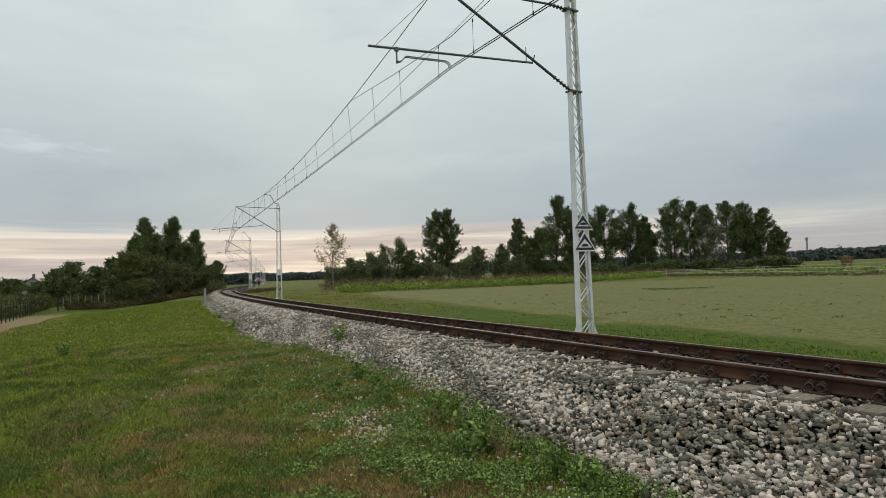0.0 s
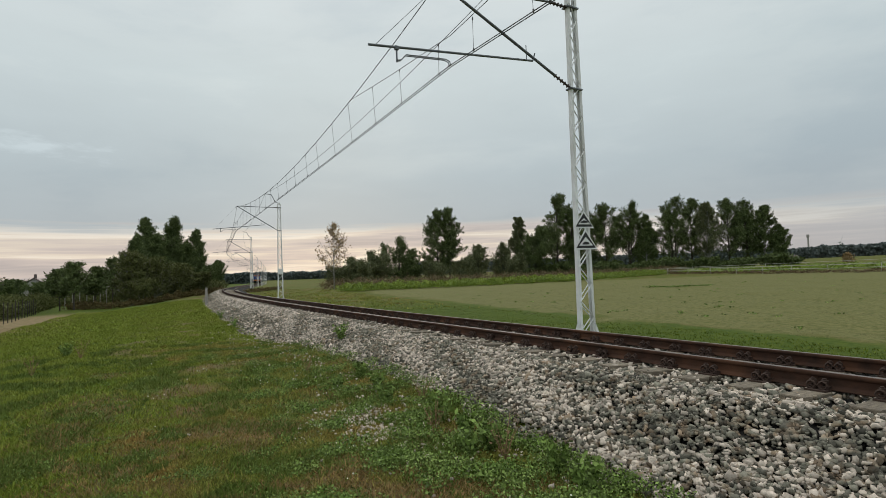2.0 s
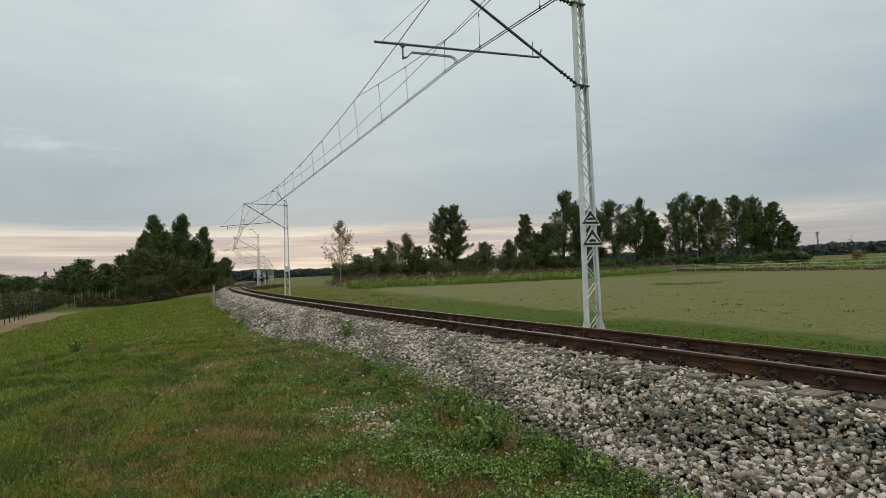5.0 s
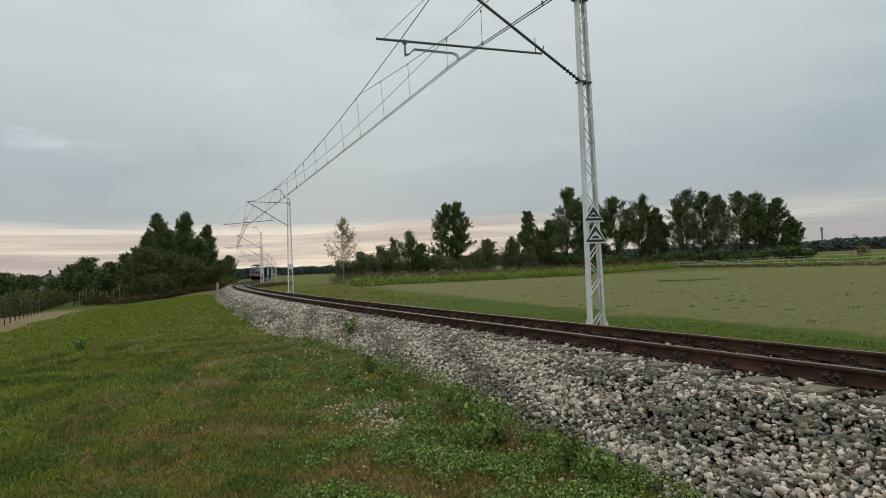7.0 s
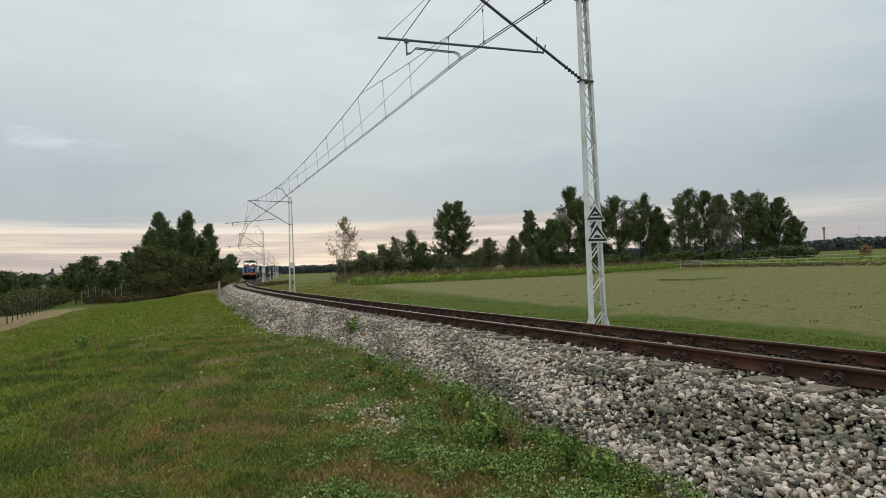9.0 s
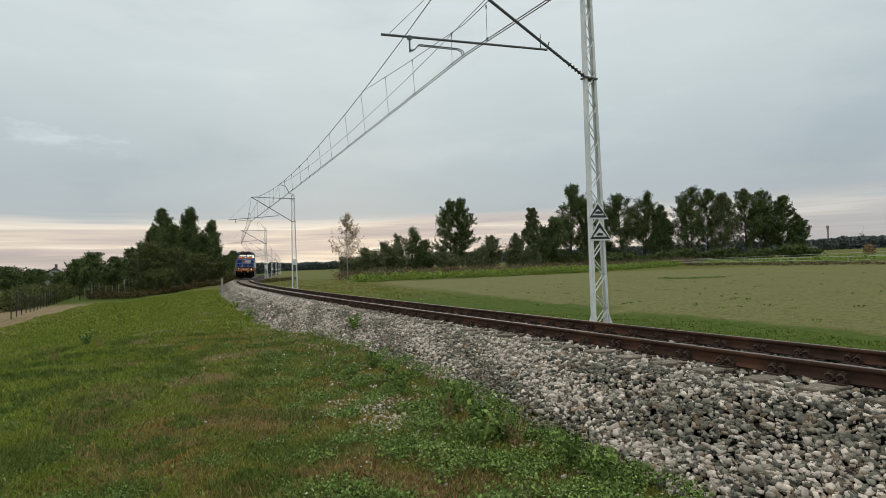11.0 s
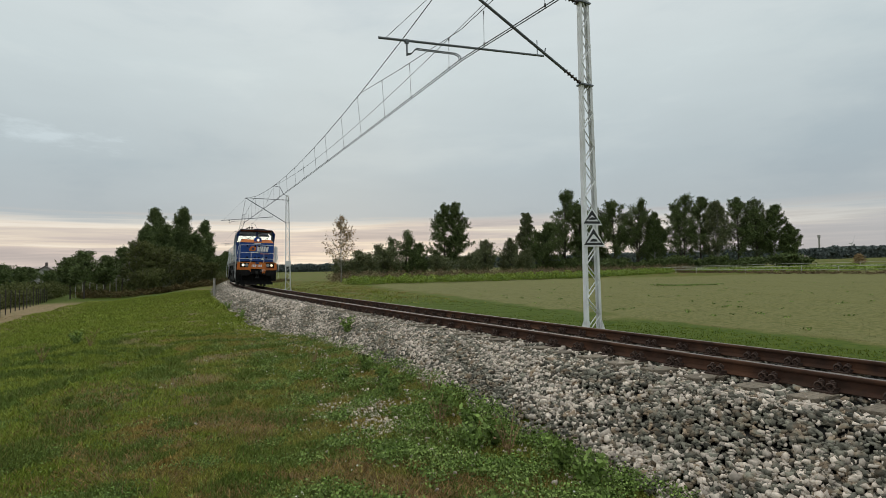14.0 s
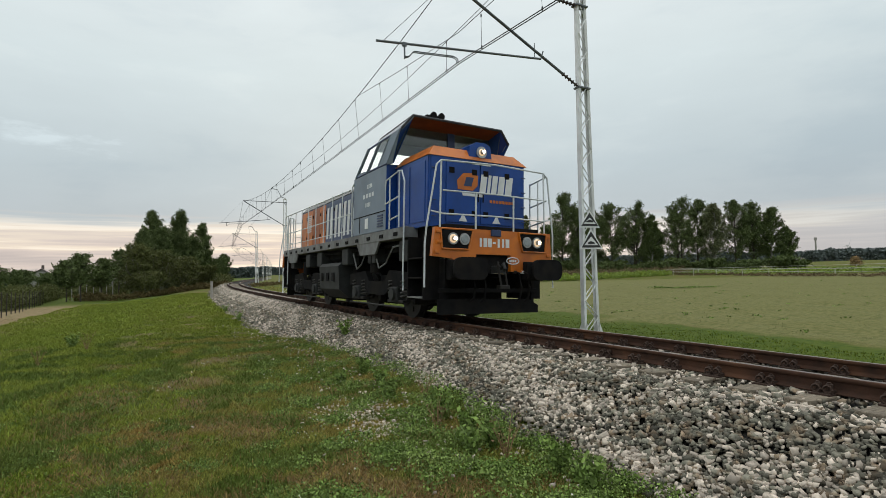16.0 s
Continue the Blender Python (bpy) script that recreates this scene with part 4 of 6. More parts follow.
    # doors, hinges and the painted emblem on the nose
    for y0, y1 in ((-0.80, -0.02), (0.02, 0.80)):
        bm = bmesh.new()
        box(bm, 5.85, 5.872, y0, y1, 2.0, 3.26, 0.008)
        d = part("nose_door", bm, BLUE, sh)
        for z in (2.20, 3.06):
            for y in (y0 + 0.12, y1 - 0.12):
                bm = bmesh.new()
                box(bm, 5.872, 5.886, y - 0.06, y + 0.06, z - 0.06, z + 0.06, 0.006)
                part("vent", bm, UNDER, d)
        bm = bmesh.new()
        prism(bm, [((y0 + y1) / 2 - 0.10, 2.03), ((y0 + y1) / 2 + 0.10, 2.03), ((y0 + y1) / 2, 2.20)], 5.875, 5.88, "x")
        part("warning_triangle", bm, WHITE, d, "small pale warning triangle")
        bm = bmesh.new()
        tube(bm, [(5.9, y1 - 0.04 if y0 < 0 else y0 + 0.04, 2.45), (5.9, y1 - 0.04 if y0 < 0 else y0 + 0.04, 2.65)], 0.012, 6)
        part("door_handle", bm, UNDER, d)
    bm = bmesh.new()
    box(bm, 5.874, 5.879, -0.20, 0.26, 3.23, 3.28, 0.004)
    part("nose_plate", bm, SIGN_WHITE, sh)
    # painted emblem: orange rounded shape and a slanted white panel of five strokes
    bm = bmesh.new()
    prism(bm, [(-0.54, 2.68), (-0.18, 2.68), (-0.07, 2.78), (-0.05, 3.0), (-0.18, 3.04), (-0.42, 3.02), (-0.56, 2.86)], 5.876, 5.88, "x")
    part("emblem", bm, ORANGE, sh, "orange rounded emblem")
    bm = bmesh.new()
    prism(bm, [(-0.40, 2.76), (-0.22, 2.76), (-0.16, 2.95), (-0.34, 2.95)], 5.881, 5.884, "x")
    part("emblem_inset", bm, BLUE_DARK, sh)
    y = -0.02
    for w in (0.15, 0.07, 0.13, 0.15, 0.17):
        bm = bmesh.new()
        prism(bm, [(y, 2.66), (y + w, 2.66), (y + w + 0.05, 3.04), (y + 0.05, 3.04)], 5.876, 5.88, "x")
        part("emblem_stroke", bm, WHITE, sh, "slanted white painted stroke")
        y += w + 0.035
    bm = bmesh.new()
    prism(bm, [(-0.42, 2.56), (0.08, 2.56), (0.10, 2.62), (-0.44, 2.62)], 5.876, 5.88, "x")
    part("emblem_stroke", bm, WHITE, sh)
    bm = bmesh.new()
    for i in range(8):
        box(bm, 5.876, 5.88, 0.24 + 0.08 * i, 0.30 + 0.08 * i, 2.46, 2.52)
    part("emblem_stroke", bm, ORANGE, sh)
    for sy in (-1, 1):
        for k in range(2):
            bm = bmesh.new()
            box(bm, 4.35 + 0.72 * k, 4.99 + 0.72 * k, sy * 1.19, sy * 1.205, 2.0, 3.22, 0.006)
            part("side_door", bm, BLUE, sh)
        for i in range(4):
            bm = bmesh.new()
            tube(bm, [(5.9, sy * 1.05, 2.1 + 0.32 * i), (5.9, sy * 1.15, 2.1 + 0.32 * i)], 0.012, 6)
            part("rung", bm, BLUE_DARK, sh)
    # roof lamp in its blue housing
    bm = bmesh.new()
    prism(bm, [(-0.24, 3.33), (0.34, 3.33), (0.30, 3.67), (0.18, 3.73), (-0.06, 3.73), (-0.20, 3.64)], 5.25, 5.8, "x")
    part("lamp_housing", bm, BLUE, sh, "dark blue lamp housing")
    bm = bmesh.new()
    disc(bm, (5.81, 0.07, 3.52), (1, 0, 0), 0.125, 0.03, 20)
    part("top_lamp", bm, BRIGHT, sh)
    bm = bmesh.new()
    disc(bm, (5.83, 0.07, 3.52), (1, 0, 0), 0.08, 0.016, 20, 0.055)
    part("lamp_lens", bm, LAMP_ON, sh)
    bm = bmesh.new()
    disc(bm, (5.842, 0.07, 3.52), (1, 0, 0), 0.036, 0.008, 14, 0.030)
    part("bulb", bm, BULB, sh)
    part("bulb_cup", cup(bmesh.new(), 5.83, 5.915, 0.07, 3.52, 0.040, 0.047), BRIGHT, sh)
    # rails returning along the far corner
    bm = bmesh.new()
    for z in (3.03, 2.52, 2.10):
        tube(bm, [(6.42, 1.30, z), (5.62, 1.50, z - 0.04)], 0.018, 6)
    for x, yy in ((5.62, 1.50), (6.02, 1.40)):
        tube(bm, [(x, yy, 1.86), (x, yy, 3.02)], 0.018, 6)
    P("corner_railing", bm, RAILING, None, "pale grey tube railing at the corner")

    # cab: grey-blue body below the windows, inclined glazing, dark overhanging roof
    bm = bmesh.new()
    o = [(2.08, 1.94), (4.22, 1.94), (4.22, 3.38), (2.55, 3.50), (2.08, 3.40)]
    for sy in (-1, 1):
        prism(bm, o, sy * 1.34, sy * 1.415)
    box(bm, 2.05, 2.12, -1.36, 1.36, 1.94, 3.45)
    box(bm, 4.16, 4.22, -1.36, 1.36, 1.94, 3.40)
    box(bm, 2.1, 4.2, -1.36, 1.36, 1.94, 2.0)
    cab = P("cab", bm, CAB_GREY, None, "grey-blue cab with raked side windows")
    for y0, y1 in ((-1.41, -1.16), (1.16, 1.41)):
        bm = bmesh.new()
        box(bm, 4.18, 4.23, y0, y1, 1.95, 3.40)
        part("cab_corner", bm, BLUE, cab)
    bm = bmesh.new()
    box(bm, 2.2, 2.26, -1.28, 1.28, 2.0, 3.42)
    part("cab_back_wall", bm, CAB_LINING, cab)

    # glazed upper part under an overhanging roof with sloped shoulders
    def plate(name, pts, thick, m, label=""):
        """A flat panel through its corners, with thickness."""
        bm = bmesh.new()
        vs = [Vector(p) for p in pts]
        nrm = (vs[1] - vs[0]).cross(vs[2] - vs[0]).normalized() * thick
        a, b = [bm.verts.new(v) for v in vs], [bm.verts.new(v + nrm) for v in vs]
        n = len(vs)
        bm.faces.new(a)
        bm.faces.new(b[::-1])
        for i in range(n):
            bm.faces.new((a[i], b[i], b[(i + 1) % n], a[(i + 1) % n]))
        ob = part(name, bm, m, cab, label)
        ob.visible_shadow = m is not GLASS
        return ob

    def side_at(f, sy, up):
        """Along the side glazing: f from the rear to the windscreen, up from sill to eaves."""
        x0, x1 = 2.22 + 2.02 * f, 3.02 + 1.88 * f
        return (x0 + (x1 - x0) * up, sy * (1.395 - 0.02 * up), 3.42 + (4.00 + 0.04 * f - 3.42) * up)
    plate("cab_roof", [(5.0, -1.14, 4.335), (5.0, 1.14, 4.335), (2.9, 1.05, 4.31), (2.9, -1.05, 4.31)], 0.04, ROOF, "dark overhanging cab roof")
    plate("fascia", [(4.97, -1.12, 4.325), (4.97, 1.12, 4.325), (4.42, 1.18, 4.255), (4.42, -1.18, 4.255)], 0.02, FASCIA, "burnt orange strip above the windscreen")
    bm = bmesh.new()
    tube(bm, [(4.96, -1.39, 4.05), (5.0, -1.15, 4.345), (5.0, 1.15, 4.345), (4.96, 1.39, 4.05)], 0.028, 6)
    part("visor_edge", bm, ROOF, cab, "thin black visor edge")
    for sy in (-1, 1):
        plate("roof_shoulder", [(5.0, sy * 1.14, 4.335), (4.96, sy * 1.39, 4.04), (3.0, sy * 1.385, 4.0), (2.9, sy * 1.05, 4.31)], 0.03, CAB_GREY, "grey sloped roof shoulder")
        cheek = [(4.98, sy * 1.13, 4.33), (4.95, sy * 1.385, 4.04), (4.24, sy * 1.40, 3.40), (4.43, sy * 1.34, 3.40), (4.40, sy * 1.18, 4.26)]
        plate("windscreen_cheek", cheek, 0.012, BLUE, "blue inner face of the windscreen cheek")
        plate("cheek_skin", [(x, y + sy * 0.022, z) for x, y, z in cheek], 0.008, CAB_GREY)
        plate("side_panel", [side_at(0.74, sy, 0), side_at(1.0, sy, 0), side_at(1.0, sy, 1), side_at(0.74, sy, 1)], 0.03, CAB_GREY)
        bm = bmesh.new()
        for f in (0.0, 0.38, 0.74):
            tube(bm, [side_at(f, sy, 0), side_at(f, sy, 1)], 0.045, 6)
        part("window_pillar", bm, CAB_GREY, cab)
        bm = bmesh.new()
        tube(bm, [side_at(0.0, sy, 0), side_at(1.0, sy, 0)], 0.035, 6)
        tube(bm, [side_at(0.0, sy, 1), side_at(1.0, sy, 1)], 0.03, 6)
        part("window_frame", bm, BLUE_DARK, cab)
        for f0, f1 in ((0.03, 0.36), (0.40, 0.72)):
            plate("side_window", [side_at(f0, sy, 0.05), side_at(f1, sy, 0.05), side_at(f1, sy, 0.95), side_at(f0, sy, 0.95)], 0.012, GLASS, "tinted window pane")
    for low0, low1, top0, top1 in ((-1.33, 0.02, -1.18, 0.02), (0.20, 1.33, 0.20, 1.18)):
        plate("windscreen", [(4.44, low0, 3.42), (4.44, low1, 3.42), (4.40, top1, 4.255), (4.40, top0, 4.255)], 0.012, GLASS, "tinted windscreen pane")
    plate("windscreen_pillar", [(4.46, 0.02, 3.42), (4.46, 0.20, 3.42), (4.42, 0.20, 4.255), (4.42, 0.02, 4.255)], 0.03, BLUE_DARK)
    plate("rear_window", [(2.2, 1.2, 3.45), (2.2, -1.2, 3.45), (2.95, -1.15, 4.0), (2.95, 1.15, 4.0)], 0.012, GLASS, "tinted window pane")
    plate("rear_panel", [(2.95, 1.2, 4.0), (2.95, -1.2, 4.0), (2.92, -1.05, 4.31), (2.92, 1.05, 4.31)], 0.03, CAB_GREY)
    # desk and seats seen through the glass
    bm = bmesh.new()
    box(bm, 2.3, 4.1, -1.25, 1.25, 3.0, 3.06)
    part("cab_desk", bm, UNDER_GREY, cab)
    bm = bmesh.new()
    box(bm, 2.96, 4.39, -1.1, 1.1, 4.26, 4.29)
    part("cab_ceiling", bm, CAB_LINING, cab)
    for y in (-0.7, 0.7):
        bm = bmesh.new()
        box(bm, 2.75, 2.9, y - 0.24, y + 0.24, 3.06, 3.75, 0.05)
        part("driver_seat", bm, UNDER_GREY, cab)
    for y, tilt in ((-0.62, 0.55), (0.72, 0.35)):
        bm = bmesh.new()
        tube(bm, [(4.48, y, 3.44), (4.47, y + tilt * 0.5, 3.74)], 0.012, 5)
        tube(bm, [(4.47, y + 0.02, 3.66), (4.45, y + tilt * 0.9, 3.92)], 0.016, 5)
        part("wiper", bm, UNDER, cab)
    # horns and roof gear
    for i, (y, z) in enumerate(((-0.50, 4.53), (-0.30, 4.53), (-0.66, 4.47))):
        bm = bmesh.new()
        disc(bm, (4.62, y, z), (1, 0, 0), 0.045, 0.24, 12, 0.078 if i < 2 else 0.05)
        box(bm, 4.48, 4.60, y - 0.03, y + 0.03, 4.40, z)
        part("horn", bm, UNDER, cab)
    bm = bmesh.new()
    box(bm, 3.4, 4.5, -0.15, 0.75, 4.37, 4.46, 0.03)
    part("roof_unit", bm, UNDER, cab)
    for i in range(3):
        bm = bmesh.new()
        box(bm, 3.5 + 0.35 * i, 3.56 + 0.35 * i, -0.1, 0.7, 4.45, 4.50, 0.01)
        part("roof_fin", bm, ROOF, cab)
    # small items on the cab side: data bars, hatch, louvre
    for sy in (-1, 1):
        for i, (x0, x1, z) in enumerate(((3.05, 3.4, 3.02), (2.78, 3.55, 2.80), (2.95, 3.3, 2.58))):
            for k in range(4):
                bm = bmesh.new()
                a = x0 + (x1 - x0) * k / 4
                box(bm, a, a + (x1 - x0) * 0.16, sy * 1.416, sy * 1.42, z, z + 0.10)
                part("lettering_bar", bm, RAILING, cab)
        bm = bmesh.new()
        box(bm, 2.12, 4.18, sy * 1.415, sy * 1.425, 2.36, 2.38)
        box(bm, 2.55, 2.57, sy * 1.415, sy * 1.425, 1.97, 2.36)
        part("panel_joint", bm, UNDER, cab)
        bm = bmesh.new()
        box(bm, 2.95, 3.15, sy * 1.415, sy * 1.43, 2.05, 2.30, 0.006)
        part("data_plate", bm, SIGN_WHITE, cab)
        for k in range(5):
            bm = bmesh.new()
            box(bm, 3.75, 4.05, sy * 1.415, sy * 1.435, 2.03 + 0.06 * k, 2.06 + 0.06 * k)
            part("louvre", bm, BLUE_DARK, cab)
        bm = bmesh.new()
        tube(bm, [(2.02, sy * 1.44, 2.0), (2.02, sy * 1.44, 3.2), (2.12, sy * 1.42, 3.3)], 0.018, 6)
        part("grab_rail", bm, RAILING, cab)

    # long hood in coloured bays
    lh = hood("long_hood", -5.0, 2.06, 1.0, 1.92, 3.30, 0.86, 3.48, BLUE_DARK, DECK_GREY, "long engine hood in orange and dark blue bays")
    bays = [(-4.95, -4.25, ORANGE), (-4.22, -3.40, ORANGE), (-3.37, -2.50, ORANGE_BROWN), (-2.47, -1.80, ORANGE), (-1.77, -0.95, BLUE_DARK), (-0.92, -0.10, BLUE_DARK),
            (-0.07, 0.75, BLUE_DARK), (0.78, 1.45, BLUE_DARK), (1.48, 2.03, BLUE_DARK)]
    for sy in (-1, 1):
        for i, (x0, x1, m) in enumerate(bays):
            bm = bmesh.new()
            box(bm, x0, x1, sy * 1.0, sy * 1.022, 1.97, 3.26, 0.008)
            d = part("engine_door", bm, m, lh)
            bm = bmesh.new()
            for z in (2.25, 2.95):
                box(bm, x0 + 0.04, x0 + 0.12, sy * 1.022, sy * 1.04, z, z + 0.10)
            part("hinge", bm, UNDER, d)
            if i in (1, 3):
                bm = bmesh.new()
                for k in range(9):
                    box(bm, x0 + 0.12, x1 - 0.12, sy * 1.022, sy * 1.034, 2.5 + 0.07 * k, 2.535 + 0.07 * k)
                part("grille", bm, WHITE if i == 1 else ORANGE_BROWN, d)
            if i >= 4:
                # big slanted white painted strokes
                bm = bmesh.new()
                for k in range(2):
                    a = x0 + 0.10 + 0.36 * k
                    prism(bm, [(a, 2.12), (a + 0.20, 2.12), (a + 0.28, 3.12), (a + 0.08, 3.12)], sy * 1.023, sy * 1.027)
                part("painted_stroke", bm, WHITE, d)
    bm = bmesh.new()
    prism(bm, [(-1.0, 3.30), (1.0, 3.30), (0.86, 3.47), (-0.86, 3.47)], -5.02, -1.9, "x")
    part("hood_roof_panel", bm, ORANGE, lh)
    for x in (-4.2, -2.8):
        bm = bmesh.new()
        disc(bm, (x, 0, 3.52), (0, 0, 1), 0.5, 0.12, 24)
        part("fan", bm, UNDER, lh)
    bm = bmesh.new()
    box(bm, 0.2, 0.9, -0.3, 0.3, 3.46, 3.66, 0.04)
    part("exhaust", bm, UNDER, lh)

    # side railings
    for sy in (-1, 1):
        bm = bmesh.new()
        y = sy * 1.40
        tube(bm, [(-6.0, y, 1.93), (-6.0, y, 3.20), (-5.9, y, 3.26), (1.85, y, 3.18), (1.95, y, 3.10), (1.95, y, 1.93)], 0.018, 6)
        tube(bm, [(-6.0, y, 2.55), (1.95, y, 2.55)], 0.014, 6)
        tube(bm, [(-6.0, y, 2.12), (1.95, y, 2.12)], 0.012, 6)
        rail = P("side_railing", bm, RAILING, None, "pale grey tube railing along the walkway")
        for x in (-5.55, -5.1, -4.3, -3.4, -2.5, -1.6, -0.7, 0.2, 1.1):
            bm = bmesh.new()
            tube(bm, [(x, y, 1.93), (x, y, 3.24)], 0.014, 6)
            part("post", bm, RAILING, rail)

    # underframe: tank, air tanks, pipes
    for sy in (-1, 1):
        bm = bmesh.new()
        o = [(sy * 0.2, 0.30), (sy * 1.05, 0.30), (sy * 1.36, 0.55), (sy * 1.40, 1.20), (sy * 1.30, 1.30), (sy * 0.2, 1.30)]
        prism(bm, o, -1.05, 0.85, "x")
        tank = P("fuel_tank", bm, UNDER_GREY, None, "dusty black fuel tank slung under the frame")
        for k in range(3):
            bm = bmesh.new()
            box(bm, -0.85 + 0.55 * k, -0.63 + 0.55 * k, sy * 1.395, sy * 1.412, 0.78, 1.02, 0.006)
            part("tank_plate", bm, UNDER, tank)
        bm = bmesh.new()
        disc(bm, (-0.1, sy * 0.95, 1.50), (1, 0, 0), 0.15, 1.9, 14)
        P("air_tank", bm, UNDER)
        bm = bmesh.new()
        tube(bm, [(5.2, sy * 1.25, 1.60), (4.4, sy * 1.3, 1.55), (4.0, sy * 1.3, 1.20), (3.6, sy * 1.3, 1.10), (3.3, sy * 1.3, 1.5)], 0.02, 6)
        tube(bm, [(2.6, sy * 1.25, 1.5), (2.4, sy * 1.3, 1.2), (2.1, sy * 1.3, 1.1), (1.8, sy * 1.3, 1.5)], 0.02, 6)
        P("sand_pipe", bm, DECK_GREY)
        bm = bmesh.new()
        tube(bm, [(-6.0, sy * 1.2, 1.58), (1.0, sy * 1.2, 1.58), (5.2, sy * 1.2, 1.60)], 0.03, 6)
        P("air_pipe", bm, UNDER)
        for x in (5.05, 3.2, 1.2, -1.3, -2.7, -4.9):
            bm = bmesh.new()
            box(bm, x - 0.25, x + 0.25, sy * 1.0, sy * 1.34, 1.22, 1.66, 0.03)
            P("equipment_box", bm, UNDER_GREY)

    # low gear between the bogies and the tank
    for x0, x1 in ((-1.35, -1.1), (0.9, 1.25), (-1.0, 0.8)):
        bm = bmesh.new()
        box(bm, x0, x1, -1.0, 1.0, 0.26, 1.45, 0.03)
        P("underframe_box", bm, UNDER)

    # bogies
    axles = []
    for bx in (3.2, -3.2):
        bog = P("bogie", box(bmesh.new(), bx - 0.5, bx + 0.5, -0.9, 0.9, 0.65, 0.95, 0.03), UNDER)
        for ax in (bx - 0.62, bx + 0.62):
            bm = bmesh.new()
            box(bm, ax - 0.45, ax + 0.45, -0.62, 0.62, 0.24, 0.90, 0.05)
            part("traction_motor", bm, UNDER, bog)
        for ax in (bx - 1.85, bx + 1.85):
            bm = bmesh.new()
            box(bm, ax - 0.06, ax + 0.06, -1.1, 1.1, 0.32, 0.92, 0.02)
            part("brake_beam", bm, UNDER, bog)
        for sy in (-1, 1):
            bm = bmesh.new()
            o = [(bx - 1.95, 0.70), (bx - 1.90, 0.98), (bx - 0.75, 1.05), (bx - 0.5, 0.80), (bx + 0.5, 0.80), (bx + 0.75, 1.05), (bx + 1.90, 0.98), (bx + 1.95, 0.70), (bx + 0.8, 0.62), (bx + 0.5, 0.48), (bx - 0.5, 0.48), (bx - 0.8, 0.62)]
            prism(bm, o, sy * 1.06, sy * 1.20)
            part("side_frame", bm, UNDER, bog)
            for ax in (bx - 1.2, bx + 1.2):
                bm = bmesh.new()
                box(bm, ax - 0.18, ax + 0.18, sy * 1.02, sy * 1.28, 0.36, 0.68, 0.03)
                disc(bm, (ax, sy * 1.30, 0.52), (0, 1, 0), 0.13, 0.08, 16)
                part("axle_box", bm, UNDER_GREY, bog)
                for dx in (-0.34, 0.34):
                    bm = bmesh.new()
                    pts = [(ax + dx + 0.085 * math.cos(a), sy * 1.16 + 0.085 * math.sin(a), 0.42 + 0.40 * a / (10 * math.pi)) for a in np.linspace(0, 10 * math.pi, 61)]
                    tube(bm, pts, 0.018, 5)
                    part("coil_spring", bm, SPRING, bog)
                bm = bmesh.new()
                box(bm, ax - 0.42, ax + 0.42, sy * 1.06, sy * 1.24, 0.34, 0.40, 0.01)
                part("spring_seat", bm, WHEEL, bog)
                bm = bmesh.new()
                box(bm, ax + 0.50, ax + 0.60, sy * 0.68, sy * 0.84, 0.30, 0.80, 0.015)
                part("brake_block", bm, WHEEL, bog)
            bm = bmesh.new()
            tube(bm, [(bx - 1.7, sy * 1.24, 0.25), (bx + 1.7, sy * 1.24, 0.25)], 0.022, 6)
            part("brake_rod", bm, WHEEL, bog)
            bm = bmesh.new()
            disc(bm, (bx, sy * 1.22, 1.20), (0, 0, 1), 0.13, 0.40, 14)
            part("air_spring", bm, UNDER, bog)
        for ax in (bx - 1.2, bx + 1.2):
            bm = bmesh.new()
            disc(bm, (0, 0, 0), (0, 1, 0), 0.09, 1.9, 14)
            for sy in (-1, 1):
                disc(bm, (0, sy * 0.755, 0), (0, 1, 0), 0.50, 0.13, 36)
                disc(bm, (0, sy * 0.69, 0), (0, 1, 0), 0.53, 0.03, 36)
                disc(bm, (0, sy * 0.83, 0), (0, 1, 0), 0.16, 0.06, 16)
                for k in range(6):
                    a = k * math.pi / 3
                    disc(bm, (0.31 * math.cos(a), sy * 0.825, 0.31 * math.sin(a)), (0, 1, 0), 0.06, 0.02, 10)
            w = part("wheelset", bm, WHEEL, loco, "dark steel wheelset")
            axles.append((w, ax))
    return loco, axles


LOCO, AXLES = build_loco()


# ---- stones ----
stones("ballast_stones", "grey crushed stones on the ballast slope", 43000, -9, 15, on_slope, 0.0275, STONE, 11)
stones("ballast_stones", "grey crushed stones on the ballast slope", 20000, 15, 42, on_slope, 0.046, STONE, 12)
stones("ballast_stones", "grey crushed stones on the ballast slope", 12000, 42, 95, on_slope, 0.06, STONE, 13)
stones("pale_stones", "pale pinkish stones among the ballast", 16000, -9, 15, on_slope_banded, 0.0280, STONE_PALE, 14, 0.45)
stones("pale_stones", "pale pinkish stones among the ballast", 9000, 15, 75, along_top, 0.048, STONE_PALE, 15, 0.5)
stones("ballast_stones", "grey crushed stones between the sleepers", 17000, -12, 26, in_track, 0.032, STONE, 16, 0.3)
stones("pale_stones", "pale pinkish stones among the ballast", 3500, 14, 45, on_slope_banded, 0.046, STONE_PALE, 21, 0.5)
stones("pale_stones", "pale stones between the sleepers", 15500, -12, 40, in_track, 0.031, STONE_PALE, 17, 0.4)
stones("stray_stones", "pale stones strewn in the grass below the ballast", 600, -3, 16, strays, 0.022, STONE_PALE, 18, 0.5)


